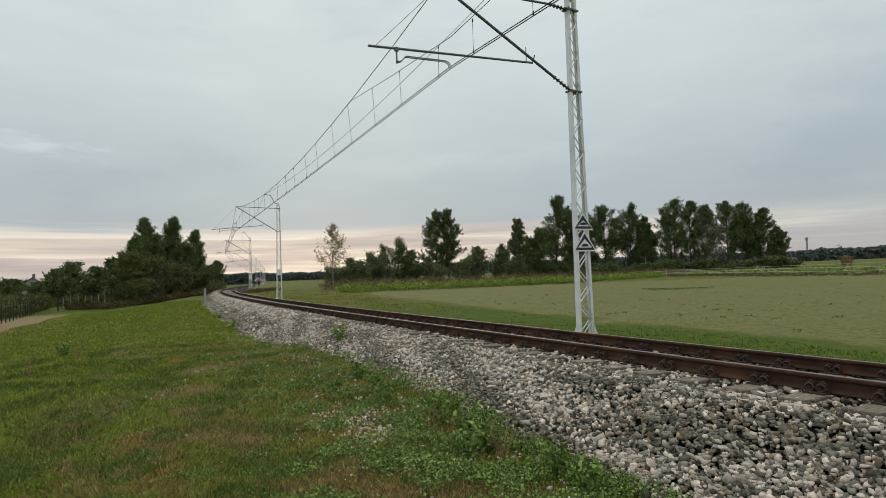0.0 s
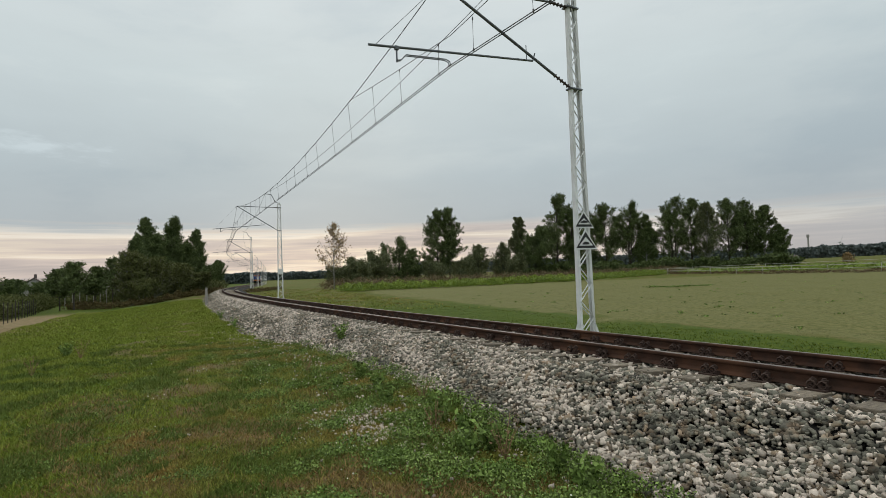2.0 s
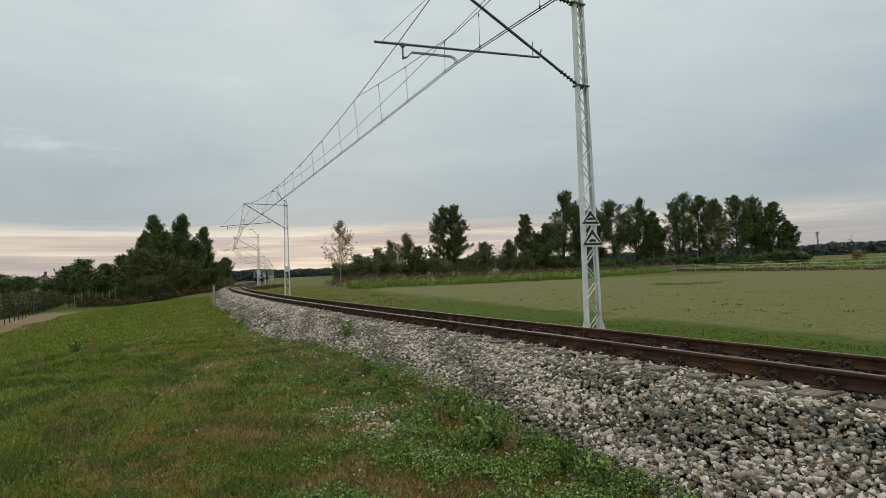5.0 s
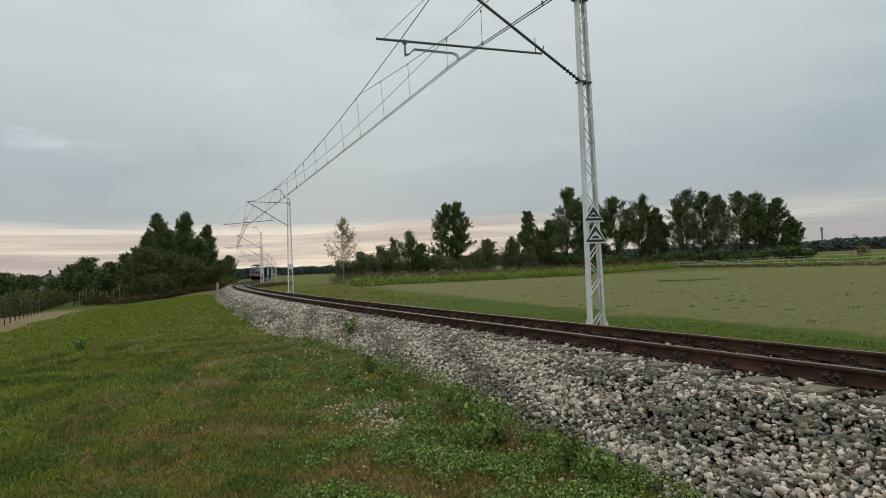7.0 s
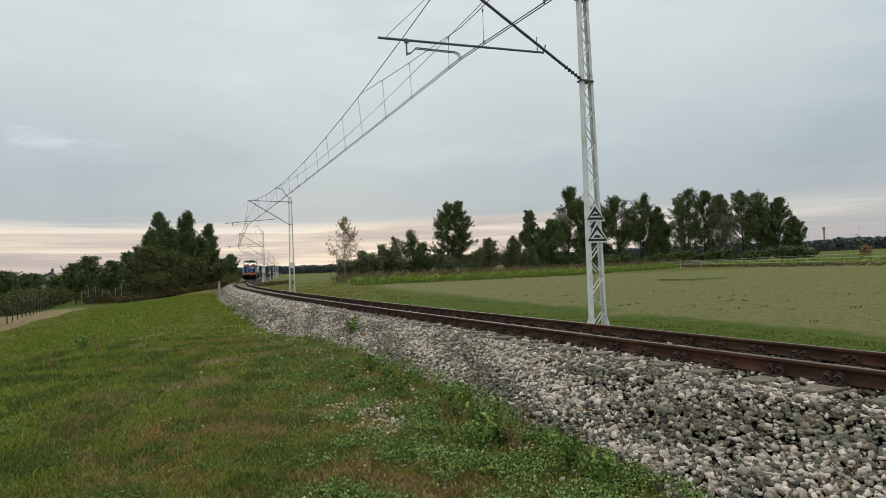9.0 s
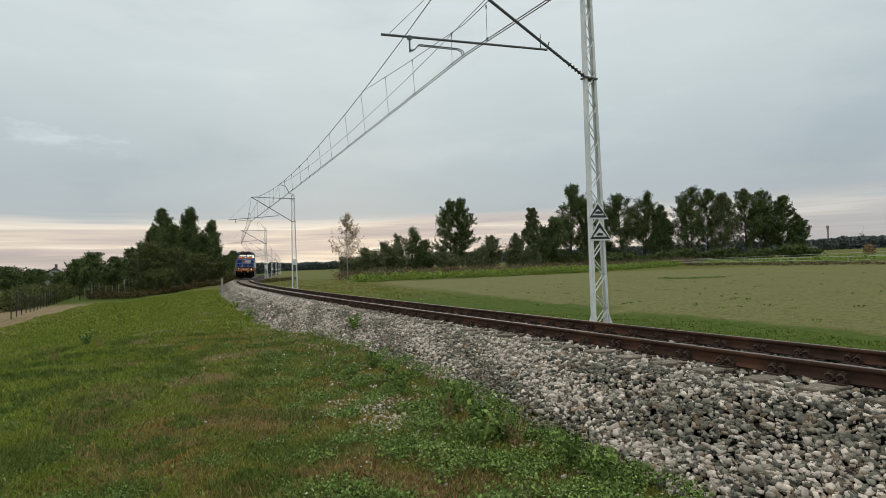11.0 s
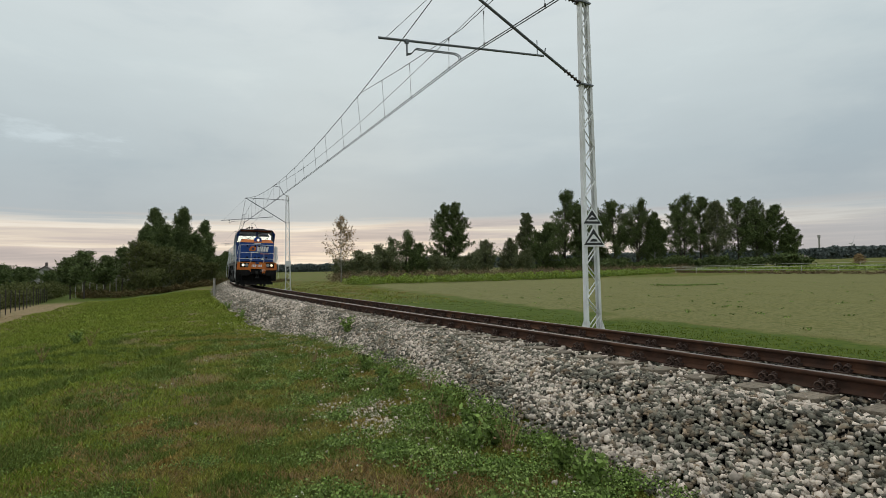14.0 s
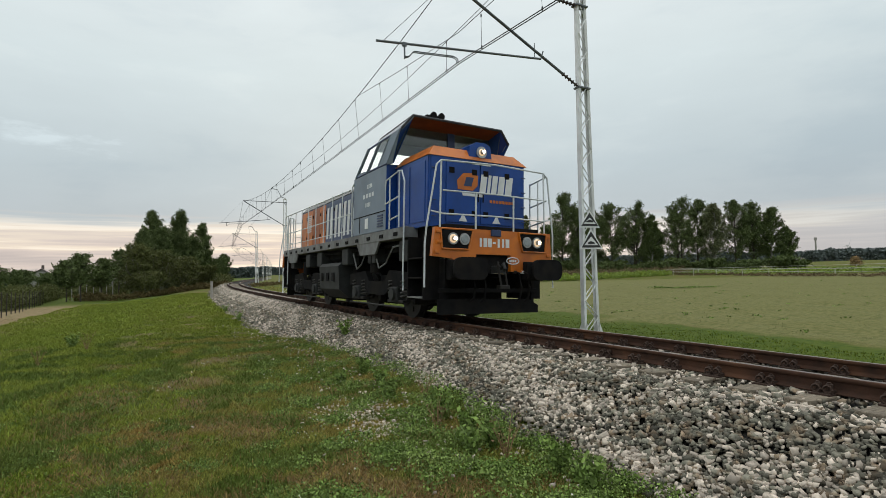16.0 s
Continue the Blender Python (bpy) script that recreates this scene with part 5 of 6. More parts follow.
stones("gravel_spill", "pale gravel spilt into the grass", 620, 1.7, 3.5, gravel_spill, 0.019, STONE_PALE, 19, 0.5)
stones("gravel_spill", "pale gravel spilt into the grass", 50, 0.4, 1.6, gravel_spill, 0.024, STONE_PALE, 20, 0.5)


# ---- trees and shrubs ----
def leaf_mesh(name, centers, size, material, rng, long=1.5, tufts=False):
    """Small diamond leaves at the given places, or far off three-cornered sprays of them."""
    n = len(centers)
    a = rng.normal(size=(n, 3))
    a /= np.linalg.norm(a, axis=1, keepdims=True)
    b = np.cross(a, rng.normal(size=(n, 3)))
    b /= np.linalg.norm(b, axis=1, keepdims=True) + 1e-9
    sz = size * rng.uniform(0.6, 1.35, (n, 1))
    V = np.stack([centers - a * sz * long / 2, centers + b * sz / 2, centers + a * sz * long / 2, centers - b * sz / 2], 1).reshape(-1, 3)
    if tufts:
        V = np.stack([centers - a * sz * 0.8 * long - b * sz * 0.55, centers - a * sz * 0.8 * long + b * sz * 0.55, centers + a * sz * 0.8 * long], 1).reshape(-1, 3)
    k = 3 if tufts else 4
    return big_mesh(name, V, np.arange(k * n).reshape(n, k), material)


def tree(name, label, category, x, y, h, r, base=0.25, leaves=3500, size=0.34, leaf=None, bark=None, seed=0, spread=0.5, group="", lean=0.05, stems=1, thin=1.0, shape=0.55):
    """A tapered trunk with limbs and a crown of many small leaves gathered on the twigs."""
    rng = np.random.RandomState(seed)
    z0 = float(ground_height(np.array([x]), np.array([y]))[0][0])
    h = h - z0
    ob = thing(name, label, category, group)
    ob.location = (x, y, z0)
    bm = bmesh.new()
    tips = []
    for st in range(stems):
        off = rng.normal(0, 0.25 * r, 2) if stems > 1 else np.zeros(2)
        hh = h * (1 if st == 0 else rng.uniform(0.75, 0.97))
        bend = rng.normal(0, lean * h, 2) + off * 1.2
        axis = [Vector((off[0] * 0.4 + bend[0] * f * f, off[1] * 0.4 + bend[1] * f * f, -0.15 + (hh * 0.97 + 0.15) * f)) for f in np.linspace(0, 1, 8)]
        tube(bm, axis, 0.013 * h * thin + 0.02, 7, 0, 0.012)

        def trunk(f):
            k = min(6, int(f * 7))
            return axis[k].lerp(axis[k + 1], f * 7 - k)
        for k in range(10):
            b0 = trunk(rng.uniform(0.80, 0.97))
            tips.append((b0, b0 + Vector((rng.normal(0, 0.07 * r), rng.normal(0, 0.07 * r), 0.07 * h)), 0.30 * r))
        nb = int(44 / math.sqrt(stems))
        for i in range(nb):
            f = base + (0.95 - base) * (i + rng.rand()) / nb
            # the crown is widest a little above its foot
            g = (f - base) / (1 - base)
            wide = r * (math.sin(math.pi * min(1, (0.12 + 0.88 * g)) ** shape)) ** 0.8 * rng.uniform(0.7, 1.12) * (1 - 0.5 * g ** 2.2 if spread > 1.0 else 1 - 0.15 * g ** 2)
            a = rng.uniform(0, 2 * math.pi)
            up = rng.uniform(0.35, 1.0) * (1 + spread)
            p0 = trunk(f)
            d = Vector((math.cos(a), math.sin(a), up)).normalized()
            p1 = p0 + Vector((math.cos(a) * wide * 0.92, math.sin(a) * wide * 0.92, min(wide * 0.55 * up + 0.02 * h, max(0.02 * h, 0.93 * h - p0.z))))
            mid = p0.lerp(p1, 0.55) + Vector((0, 0, -0.06 * wide))
            tube(bm, [p0, mid, p1], 0.0045 * h * thin + 0.01, 5, 0, 0.008)
            # twigs leave the limb and turn upwards
            for k in range(7):
                q = rng.uniform(0.22, 1.0)
                b0 = p0.lerp(p1, q)
                way = Vector((math.cos(a), math.sin(a), 0.3)) * 0.55 + Vector((0, 0, 0.45 + 0.30 * spread)) + Vector(rng.normal(0, 0.45, 3))
                length = (0.18 * wide + 0.12 * r + 0.25) * rng.uniform(0.7, 1.35)
                b1 = b0 + way.normalized() * length
                b1.z = min(b1.z, h * rng.uniform(0.96, 1.02))
                if k < 3:
                    tube(bm, [b0, b1], 0.0012 * h * thin + 0.004, 3, 0, 0.004)
                tips.append((b0, b1, length))
    part("trunk", bm, bark or BARK, ob)
    w = np.array([t[2] for t in tips]) * rng.uniform(0.3, 1.0, len(tips))
    pick = rng.choice(len(tips), leaves, p=w / w.sum())
    # leaves sit along the twigs, closer to them towards the tips
    A, B = np.array([tuple(t[0]) for t in tips])[pick], np.array([tuple(t[1]) for t in tips])[pick]
    u = rng.uniform(-0.25, 1.06, (leaves, 1))
    L = A + (B - A) * u + rng.normal(0, 1, (leaves, 3)) * (0.060 * r + 0.07) * (1.15 - 0.75 * np.clip(u, 0, 1))
    # wind draws the tops to one side
    L[:, 2] = np.maximum(L[:, 2], 0.03 * h)
    g = np.clip(L[:, 2] / h, 0, 1.1)
    L[:, 0] += 0.012 * h * g * g
    cr = new("crown", leaf_mesh("crown", L, size, leaf or LEAF_DARK, rng, 1.25, True))
    cr.parent = ob
    return ob


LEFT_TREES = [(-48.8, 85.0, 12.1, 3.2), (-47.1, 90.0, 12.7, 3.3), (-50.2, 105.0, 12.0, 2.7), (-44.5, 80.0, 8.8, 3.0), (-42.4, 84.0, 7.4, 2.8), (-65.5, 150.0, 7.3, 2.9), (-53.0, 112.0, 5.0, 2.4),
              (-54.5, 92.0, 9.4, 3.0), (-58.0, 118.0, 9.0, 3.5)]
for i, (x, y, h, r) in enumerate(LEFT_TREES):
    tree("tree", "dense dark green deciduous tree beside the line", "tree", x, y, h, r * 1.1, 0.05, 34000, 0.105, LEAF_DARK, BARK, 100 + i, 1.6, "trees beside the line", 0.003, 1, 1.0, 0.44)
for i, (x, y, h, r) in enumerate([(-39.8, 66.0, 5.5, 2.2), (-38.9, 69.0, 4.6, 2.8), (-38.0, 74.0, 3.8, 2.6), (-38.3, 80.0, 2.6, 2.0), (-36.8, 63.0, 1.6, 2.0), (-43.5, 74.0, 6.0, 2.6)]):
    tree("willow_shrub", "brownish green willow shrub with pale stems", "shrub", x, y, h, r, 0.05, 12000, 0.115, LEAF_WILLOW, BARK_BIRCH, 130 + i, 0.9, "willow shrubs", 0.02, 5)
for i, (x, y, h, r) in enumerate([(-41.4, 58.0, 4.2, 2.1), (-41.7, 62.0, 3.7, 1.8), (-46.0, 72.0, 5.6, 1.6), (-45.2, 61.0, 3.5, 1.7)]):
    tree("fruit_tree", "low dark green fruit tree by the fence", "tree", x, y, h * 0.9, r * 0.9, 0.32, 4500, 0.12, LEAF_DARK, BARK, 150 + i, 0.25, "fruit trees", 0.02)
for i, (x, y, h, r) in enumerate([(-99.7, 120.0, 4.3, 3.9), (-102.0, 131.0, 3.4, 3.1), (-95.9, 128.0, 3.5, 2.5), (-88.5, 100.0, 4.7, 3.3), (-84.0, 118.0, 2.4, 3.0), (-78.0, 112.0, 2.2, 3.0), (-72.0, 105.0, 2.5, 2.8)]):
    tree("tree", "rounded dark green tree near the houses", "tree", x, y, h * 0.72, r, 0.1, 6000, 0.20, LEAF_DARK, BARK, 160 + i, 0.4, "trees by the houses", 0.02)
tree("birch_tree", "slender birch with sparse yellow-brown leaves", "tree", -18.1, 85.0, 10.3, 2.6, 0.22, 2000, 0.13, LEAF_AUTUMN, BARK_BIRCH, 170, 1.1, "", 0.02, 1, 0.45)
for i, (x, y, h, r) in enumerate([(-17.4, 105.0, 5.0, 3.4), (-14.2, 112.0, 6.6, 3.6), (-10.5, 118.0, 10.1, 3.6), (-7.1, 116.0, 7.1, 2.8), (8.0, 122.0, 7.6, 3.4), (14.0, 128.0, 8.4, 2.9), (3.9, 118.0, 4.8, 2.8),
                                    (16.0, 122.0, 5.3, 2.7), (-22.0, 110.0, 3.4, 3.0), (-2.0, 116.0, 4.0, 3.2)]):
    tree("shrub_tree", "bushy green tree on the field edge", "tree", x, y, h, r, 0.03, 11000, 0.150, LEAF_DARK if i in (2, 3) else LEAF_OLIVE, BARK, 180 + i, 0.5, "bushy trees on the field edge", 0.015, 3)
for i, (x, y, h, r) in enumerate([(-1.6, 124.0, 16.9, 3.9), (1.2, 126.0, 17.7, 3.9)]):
    tree("poplar_tree", "tall rounded dark green tree with gaps in its crown", "tree", x, y, h, r, 0.10, 20000, 0.150, LEAF_DARK, BARK, 200 + i, 0.35, "tall pair of trees", 0.004, 1, 1.0, 0.72)
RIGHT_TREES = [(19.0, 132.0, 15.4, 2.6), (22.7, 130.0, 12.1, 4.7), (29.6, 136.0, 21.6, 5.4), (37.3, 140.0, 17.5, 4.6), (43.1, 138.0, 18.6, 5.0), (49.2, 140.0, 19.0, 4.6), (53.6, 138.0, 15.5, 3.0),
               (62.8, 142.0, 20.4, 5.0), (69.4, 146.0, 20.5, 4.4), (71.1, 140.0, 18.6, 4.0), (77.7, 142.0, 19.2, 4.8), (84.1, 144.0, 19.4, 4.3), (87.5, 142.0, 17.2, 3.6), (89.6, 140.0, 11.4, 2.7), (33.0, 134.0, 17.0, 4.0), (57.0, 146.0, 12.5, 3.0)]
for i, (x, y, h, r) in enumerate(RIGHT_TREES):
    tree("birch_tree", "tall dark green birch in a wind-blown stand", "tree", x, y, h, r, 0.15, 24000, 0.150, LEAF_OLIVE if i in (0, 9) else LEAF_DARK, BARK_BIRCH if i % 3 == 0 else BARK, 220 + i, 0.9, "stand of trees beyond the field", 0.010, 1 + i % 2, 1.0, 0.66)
for i in range(14):
    tree("shrub", "dark undergrowth shrub beneath the trees", "shrub", 20.5 + 5.1 * i, 131.0 + (i % 3), 1.5 + (i * 7 % 5) * 0.4, 3.6, 0.0, 3500, 0.28, LEAF_DARK, BARK, 250 + i, 0.3, "undergrowth shrubs", 0.02, 3)


tree("shrub_tree", "yellow-brown shrub at the far crop's edge", "tree", 92.0, 119.0, 2.7, 1.3, 0.05, 1500, 0.15, LEAF_AUTUMN, BARK, 290, 0.4, "", 0.01, 2)


# ---- low growth ----
def blades(name, label, x, y, height, width, material, seed, lean=0.5, kind_of="grass"):
    """Single curved-over blades of grass on the ground."""
    rng = np.random.RandomState(seed)
    z = ground_height(x, y)[0]
    n = len(x)
    a = rng.uniform(0, 2 * math.pi, n)
    hh = height * np.exp(rng.normal(0, 0.35, n))
    ww = width * rng.uniform(0.6, 1.4, n)
    le = lean * rng.rand(n) * hh
    t = rng.uniform(0, 2 * math.pi, n)
    base = np.stack([x, y, z - 0.005], -1)
    side = np.stack([np.cos(a), np.sin(a), 0 * a], -1) * ww[:, None] / 2
    tip = base + np.stack([np.cos(t) * le, np.sin(t) * le, hh], -1)
    V = np.stack([base - side, base + side, tip], 1).reshape(-1, 3)
    tagged(new(name, big_mesh(name, V, np.arange(3 * n).reshape(n, 3), material)), label, kind_of, kind="stuff")


def scatter(n, seed, r0, r1, a0, a1, keep):
    """Random places in a fan in front of the camera's verge, thinned by keep(s, d, x, y, u)."""
    rng = np.random.RandomState(seed)
    r = np.sqrt(rng.uniform(r0 * r0, r1 * r1, n)) if r1 / r0 < 3 else r0 * (r1 / r0) ** rng.rand(n)
    a = np.radians(rng.uniform(a0, a1, n))
    x, y = r * np.sin(a), r * np.cos(a)
    s, d = track_place(x, y)
    m = keep(s, d, x, y, rng.rand(n))
    return x[m], y[m]


def lawn(s, d, x, y, u):
    return (d > toe(s) - 0.25) & (d < 12.8 + 1.5 * patch(x, y, 3, 9) + 1.0 * patch(x, y, 4, 2.5)) & (u < np.clip((d - toe(s) + 0.3) / 0.5, 0.05, 1) * (0.55 + 0.45 * np.clip(patch(x, y, 21, 1.3) + 0.6, 0, 1))
                                             * (1 - 0.7 * dry_patch(x, y) * (d < 6.8)))


x, y = scatter(330000, 31, 2.6, 7.5, -48, 24, lawn)
m = patch(x, y, 51, 2.2) + 0.4 * patch(x, y, 52, 0.7) > 0.12
g = ~m & (track_place(x, y)[1] + 0.8 * patch(x, y, 5, 1.4) > 6.0)
m2 = ~m & ~g
blades("grass_near", "short mixed green and brown grass on the verge", x[m2], y[m2], 0.030, 0.009, GRASS, 41, 1.6)
blades("grass_near", "short fresh green grass on the slope", x[g], y[g], 0.034, 0.010, GRASS_MEADOW, 40, 1.6)
blades("grass_near", "dark green tufts of grass on the verge", x[m], y[m], 0.036, 0.010, GRASS_DARK, 54, 1.6)
x, y = scatter(70000, 58, 0.3, 2.6, -180, 180, lawn)
blades("grass_near", "short grass underfoot on the verge", x, y, 0.030, 0.009, GRASS, 59, 1.6)
x, y = scatter(110000, 60, 2.6, 9, 24, 312, lawn)
blades("grass", "short green grass on the verge", x, y, 0.035, 0.014, GRASS, 61, 1.6)
x, y = scatter(240000, 32, 7.5, 16, -48, 8, lawn)
m = patch(x, y, 51, 2.2) + 0.4 * patch(x, y, 52, 0.7) > 0.12
g = ~m & (track_place(x, y)[1] + 0.8 * patch(x, y, 5, 1.4) > 5.2)
m2 = ~m & ~g
blades("grass", "short green grass on the verge", x[m2], y[m2], 0.038, 0.014, GRASS, 42, 1.5)
blades("grass", "short fresh green grass on the slope", x[g], y[g], 0.042, 0.014, GRASS_MEADOW, 39, 1.5)
blades("grass", "dark green tufts of grass on the verge", x[m], y[m], 0.045, 0.015, GRASS_DARK, 55, 1.5)
x, y = scatter(170000, 33, 16, 28, -48, -8, lawn)
blades("grass", "green grass on the embankment", x, y, 0.045, 0.025, GRASS_MEADOW, 43, 1.5)
x, y = scatter(150000, 30, 28, 62, -44, -14, lambda s, d, x, y, u: (d > 2.8) & (d < 14))
blades("grass", "green grass on the far embankment", x, y, 0.06, 0.06, GRASS_MEADOW, 53, 1.5)
x, y = scatter(150000, 56, 10, 45, -48, -20, lambda s, d, x, y, u: (d > 10.6 + 1.5 * patch(x, y, 3, 9)) & (d < 17))
blades("mown_straw", "pale brown mown straw on the path", x, y, 0.03, 0.018, STUBBLE, 57, 1.8)
x, y = scatter(90000, 34, 9, 50, -26, 44, lambda s, d, x, y, u: (d < -2.7) & (d > -np.interp(s, [-30, 1, 7, 20, 60], [5.6, 5.8, 7.0, 9.0, 14])) & (u < 0.9))
blades("grass", "lush green grass strip beyond the track", x, y, 0.035, 0.02, GRASS_LUSH, 44, 1.6)
x, y = scatter(90000, 27, 26, 100, -28, 12, lambda s, d, x, y, u: (d < -2.6) & (d > -np.interp(s, [20, 60, 110], [8.6, 14, 26])) & (u < np.clip((s - 18) / 26, 0, 1) * (0.6 + 0.6 * patch(x, y, 27, 7))))
m = patch(x, y, 66, 5) + 0.5 * patch(x, y, 67, 1.6) > 0.1
blades("rough_grass", "rough yellow-green grass beyond the track", x[m], y[m], 0.08, 0.05, GRASS_MEADOW, 26, 1.3)
blades("rough_grass", "withered brownish grass beyond the track", x[~m], y[~m], 0.09, 0.05, GRASS, 25, 1.3)
x, y = scatter(60000, 35, 11, 60, -20, 44, lambda s, d, x, y, u: (d < -7) & (u < 0.8))
blades("field_stubble", "thin pale seedlings over the field", x, y, 0.02, 0.02, mat("field_seedlings", (0.15, 0.16, 0.05), (0.20, 0.19, 0.085), 1, 0.85, island=0.35), 45, 1.2)


def weed_leaves(name, label, x, y, per, spreadr, height, size, material, seed):
    rng = np.random.RandomState(seed)
    z = ground_height(x, y)[0]
    n = len(x)
    c = np.repeat(np.stack([x, y, z], -1), per, 0)
    c = c + rng.normal(0, 1, c.shape) * np.array([spreadr, spreadr, 0])
    c[:, 2] += height * rng.rand(n * per) ** 0.7
    tagged(new(name, leaf_mesh(name, c, size, material, rng, 1.4)), label, "weeds", kind="stuff")


x, y = scatter(27000, 36, 2.6, 14, -40, 24, lambda s, d, x, y, u: (d > toe(s) - 0.12) & (d < toe(s) + 2.2) & (u < np.clip(1.2 * patch(x, y, 22, 1.1) + 0.6 - 0.35 * (d - toe(s)), 0, 1)))
weed_leaves("low_weeds", "clumps of broad green weeds along the ballast foot", x, y, 18, 0.060, 0.10, 0.018, WEED, 46)
x, y = scatter(42000, 37, 2.5, 11, -48, 20, lambda s, d, x, y, u: (d > 3.4) & (u < np.clip(0.9 * patch(x, y, 23, 1.1) + 0.5 * patch(x, y, 26, 3.0) - 0.05, 0, 0.8) * (1 - dry_patch(x, y))))
weed_leaves("clover", "small clover leaves in the grass", x, y, 13, 0.055, 0.035, 0.014, WEED, 47)
x, y = scatter(240, 38, 3.5, 22, -44, 16, lambda s, d, x, y, u: (d > 2.6) & (d < 6) & (u < np.clip(patch(x, y, 24, 1.6) * 1.6 - 0.6, 0, 1)))
weed_leaves("white_flowers", "tiny white flower heads among the grass", x, y, 6, 0.07, 0.12, 0.016, PETAL, 48)
x, y = scatter(3600, 63, 3.5, 12, -40, 14, lambda s, d, x, y, u: (abs(d - 3.75 - 0.25 * np.sin(s)) < 0.55) & (s > 1.6) & (s < 7.6) & (u < np.clip(patch(x, y, 64, 0.9) * 1.2 - 0.15, 0, 1)))
weed_leaves("white_flowers", "drift of small white flower heads along the ballast foot", x, y, 3, 0.05, 0.11, 0.012, PETAL, 65)
x, y = scatter(60000, 39, 2.6, 14, -46, 16, lambda s, d, x, y, u: (d > toe(s)) & (u < np.clip(patch(x, y, 25, 2.2) * 1.5 - 0.6, 0, 1)))
blades("dry_stalks", "dry brown grass stalks in patches", x, y, 0.06, 0.006, DRY, 49, 1.4)
x, y = scatter(230000, 29, 2.5, 14, -48, 22, lambda s, d, x, y, u: (d > toe(s) + 0.2) & (d < 7.4) & (u < 0.12 + 0.75 * dry_patch(x, y)))
blades("withered_grass", "withered brown grass in worn patches", x, y, 0.032, 0.009, GRASS_BROWN, 28, 1.7)
x, y = scatter(420, 40, 14, 80, -14, 44, lambda s, d, x, y, u: (d < -9) & (u < 0.5))
weed_leaves("field_weeds", "scattered dark weed tufts on the field", x, y, 12, 0.07, 0.05, 0.045, WEED, 50)


def weed_plant(s, d, h, seed, stalks=False):
    """A single tall weed with leaves up its stems."""
    rng = np.random.RandomState(seed)
    p = at(s, -d, 0)
    z = float(np.interp(d, SLOPE_D, SLOPE_Z)) if d < 2.7 else float(ground_height(np.array([p.x]), np.array([p.y]))[0][0])
    ob = thing("weed_plant", "dry brown weed stalks at the ballast foot" if stalks else "leafy green weed growing on the ballast edge", "weed", "single tall weeds")
    ob.location = (p.x, p.y, z)
    bm = bmesh.new()
    L = []
    for k in range(9):
        a = rng.uniform(0, 2 * math.pi)
        hh = h * rng.uniform(0.55, 1.0)
        tip = Vector((math.cos(a) * hh * 0.45, math.sin(a) * hh * 0.45, hh))
        tube(bm, [(0, 0, -0.03), tip * 0.5 + Vector((0, 0, 0.08 * hh)), tip], 0.005, 4, 0, 0.002)
        for f in np.linspace(0.15, 1.0, 7 if stalks else 34):
            L.append(np.array(tip) * f + rng.normal(0, 0.06 * h, 3))
    part("stem", bm, DRY if stalks else WEED, ob)
    L = np.array(L)
    L[:, 2] = abs(L[:, 2])
    lv = new("leaves", leaf_mesh("leaves", L, 0.016 if stalks else 0.032, DRY if stalks else WEED, rng, 1.9))
    lv.parent = ob


for i, (s, d, h, st) in enumerate([(8.0, 2.05, 0.38, False), (5.0, 2.75, 0.30, False), (3.9, 2.9, 0.34, False), (3.2, 3.1, 0.28, False), (2.0, 2.95, 0.40, False), (1.4, 3.0, 0.36, False), (0.9, 3.05, 0.30, False),
                                   (0.6, 3.1, 0.42, True), (2.9, 2.7, 0.36, True), (1.7, 3.2, 0.34, True), (0.1, 2.9, 0.30, False), (-0.3, 3.0, 0.30, False), (6.2, 3.3, 0.32, True), (4.6, 3.3, 0.26, False),
                                   (11.5, 7.2, 0.45, True), (12.5, 7.6, 0.40, False), (9.5, 7.8, 0.35, True), (18.0, 3.0, 0.35, False), (24.0, 2.9, 0.4, False), (0.8, 3.35, 0.3, False)]):
    weed_plant(s, d, h, 300 + i, st)


BRAMBLE = mat("bramble_leaves", (0.10, 0.085, 0.034), (0.14, 0.105, 0.05), 1, 0.9, island=0.4, spec=0.1)
FENCE_PALE = mat("bleached_fence_rail", (0.55, 0.54, 0.46), (0.42, 0.41, 0.35), 4, 0.9, obj=0.1)


# ---- crop strip, weeds and fence beyond the field ----
def strip(name, label, line, depth, height, n, size, material, seed, category):
    rng = np.random.RandomState(seed)
    line = np.array(line, float)
    seg = np.r_[0, np.cumsum(np.hypot(*np.diff(line, axis=0).T))]
    q = rng.uniform(0, seg[-1], n)
    x = np.interp(q, seg, line[:, 0]) + rng.normal(0, 0.3, n)
    y = np.interp(q, seg, line[:, 1]) + depth * rng.rand(n)
    z = ground_height(x, y)[0]
    h = height * (0.75 + 0.35 * patch(x, y, seed, 3.0) + 0.15 * patch(x, y, seed + 1, 0.9))
    L = np.stack([x, y, z + np.maximum(0.05, h * rng.rand(n) ** 0.6)], -1)
    tagged(new(name, leaf_mesh(name, L, size, material, rng, 1.7)), label, category, kind="stuff")


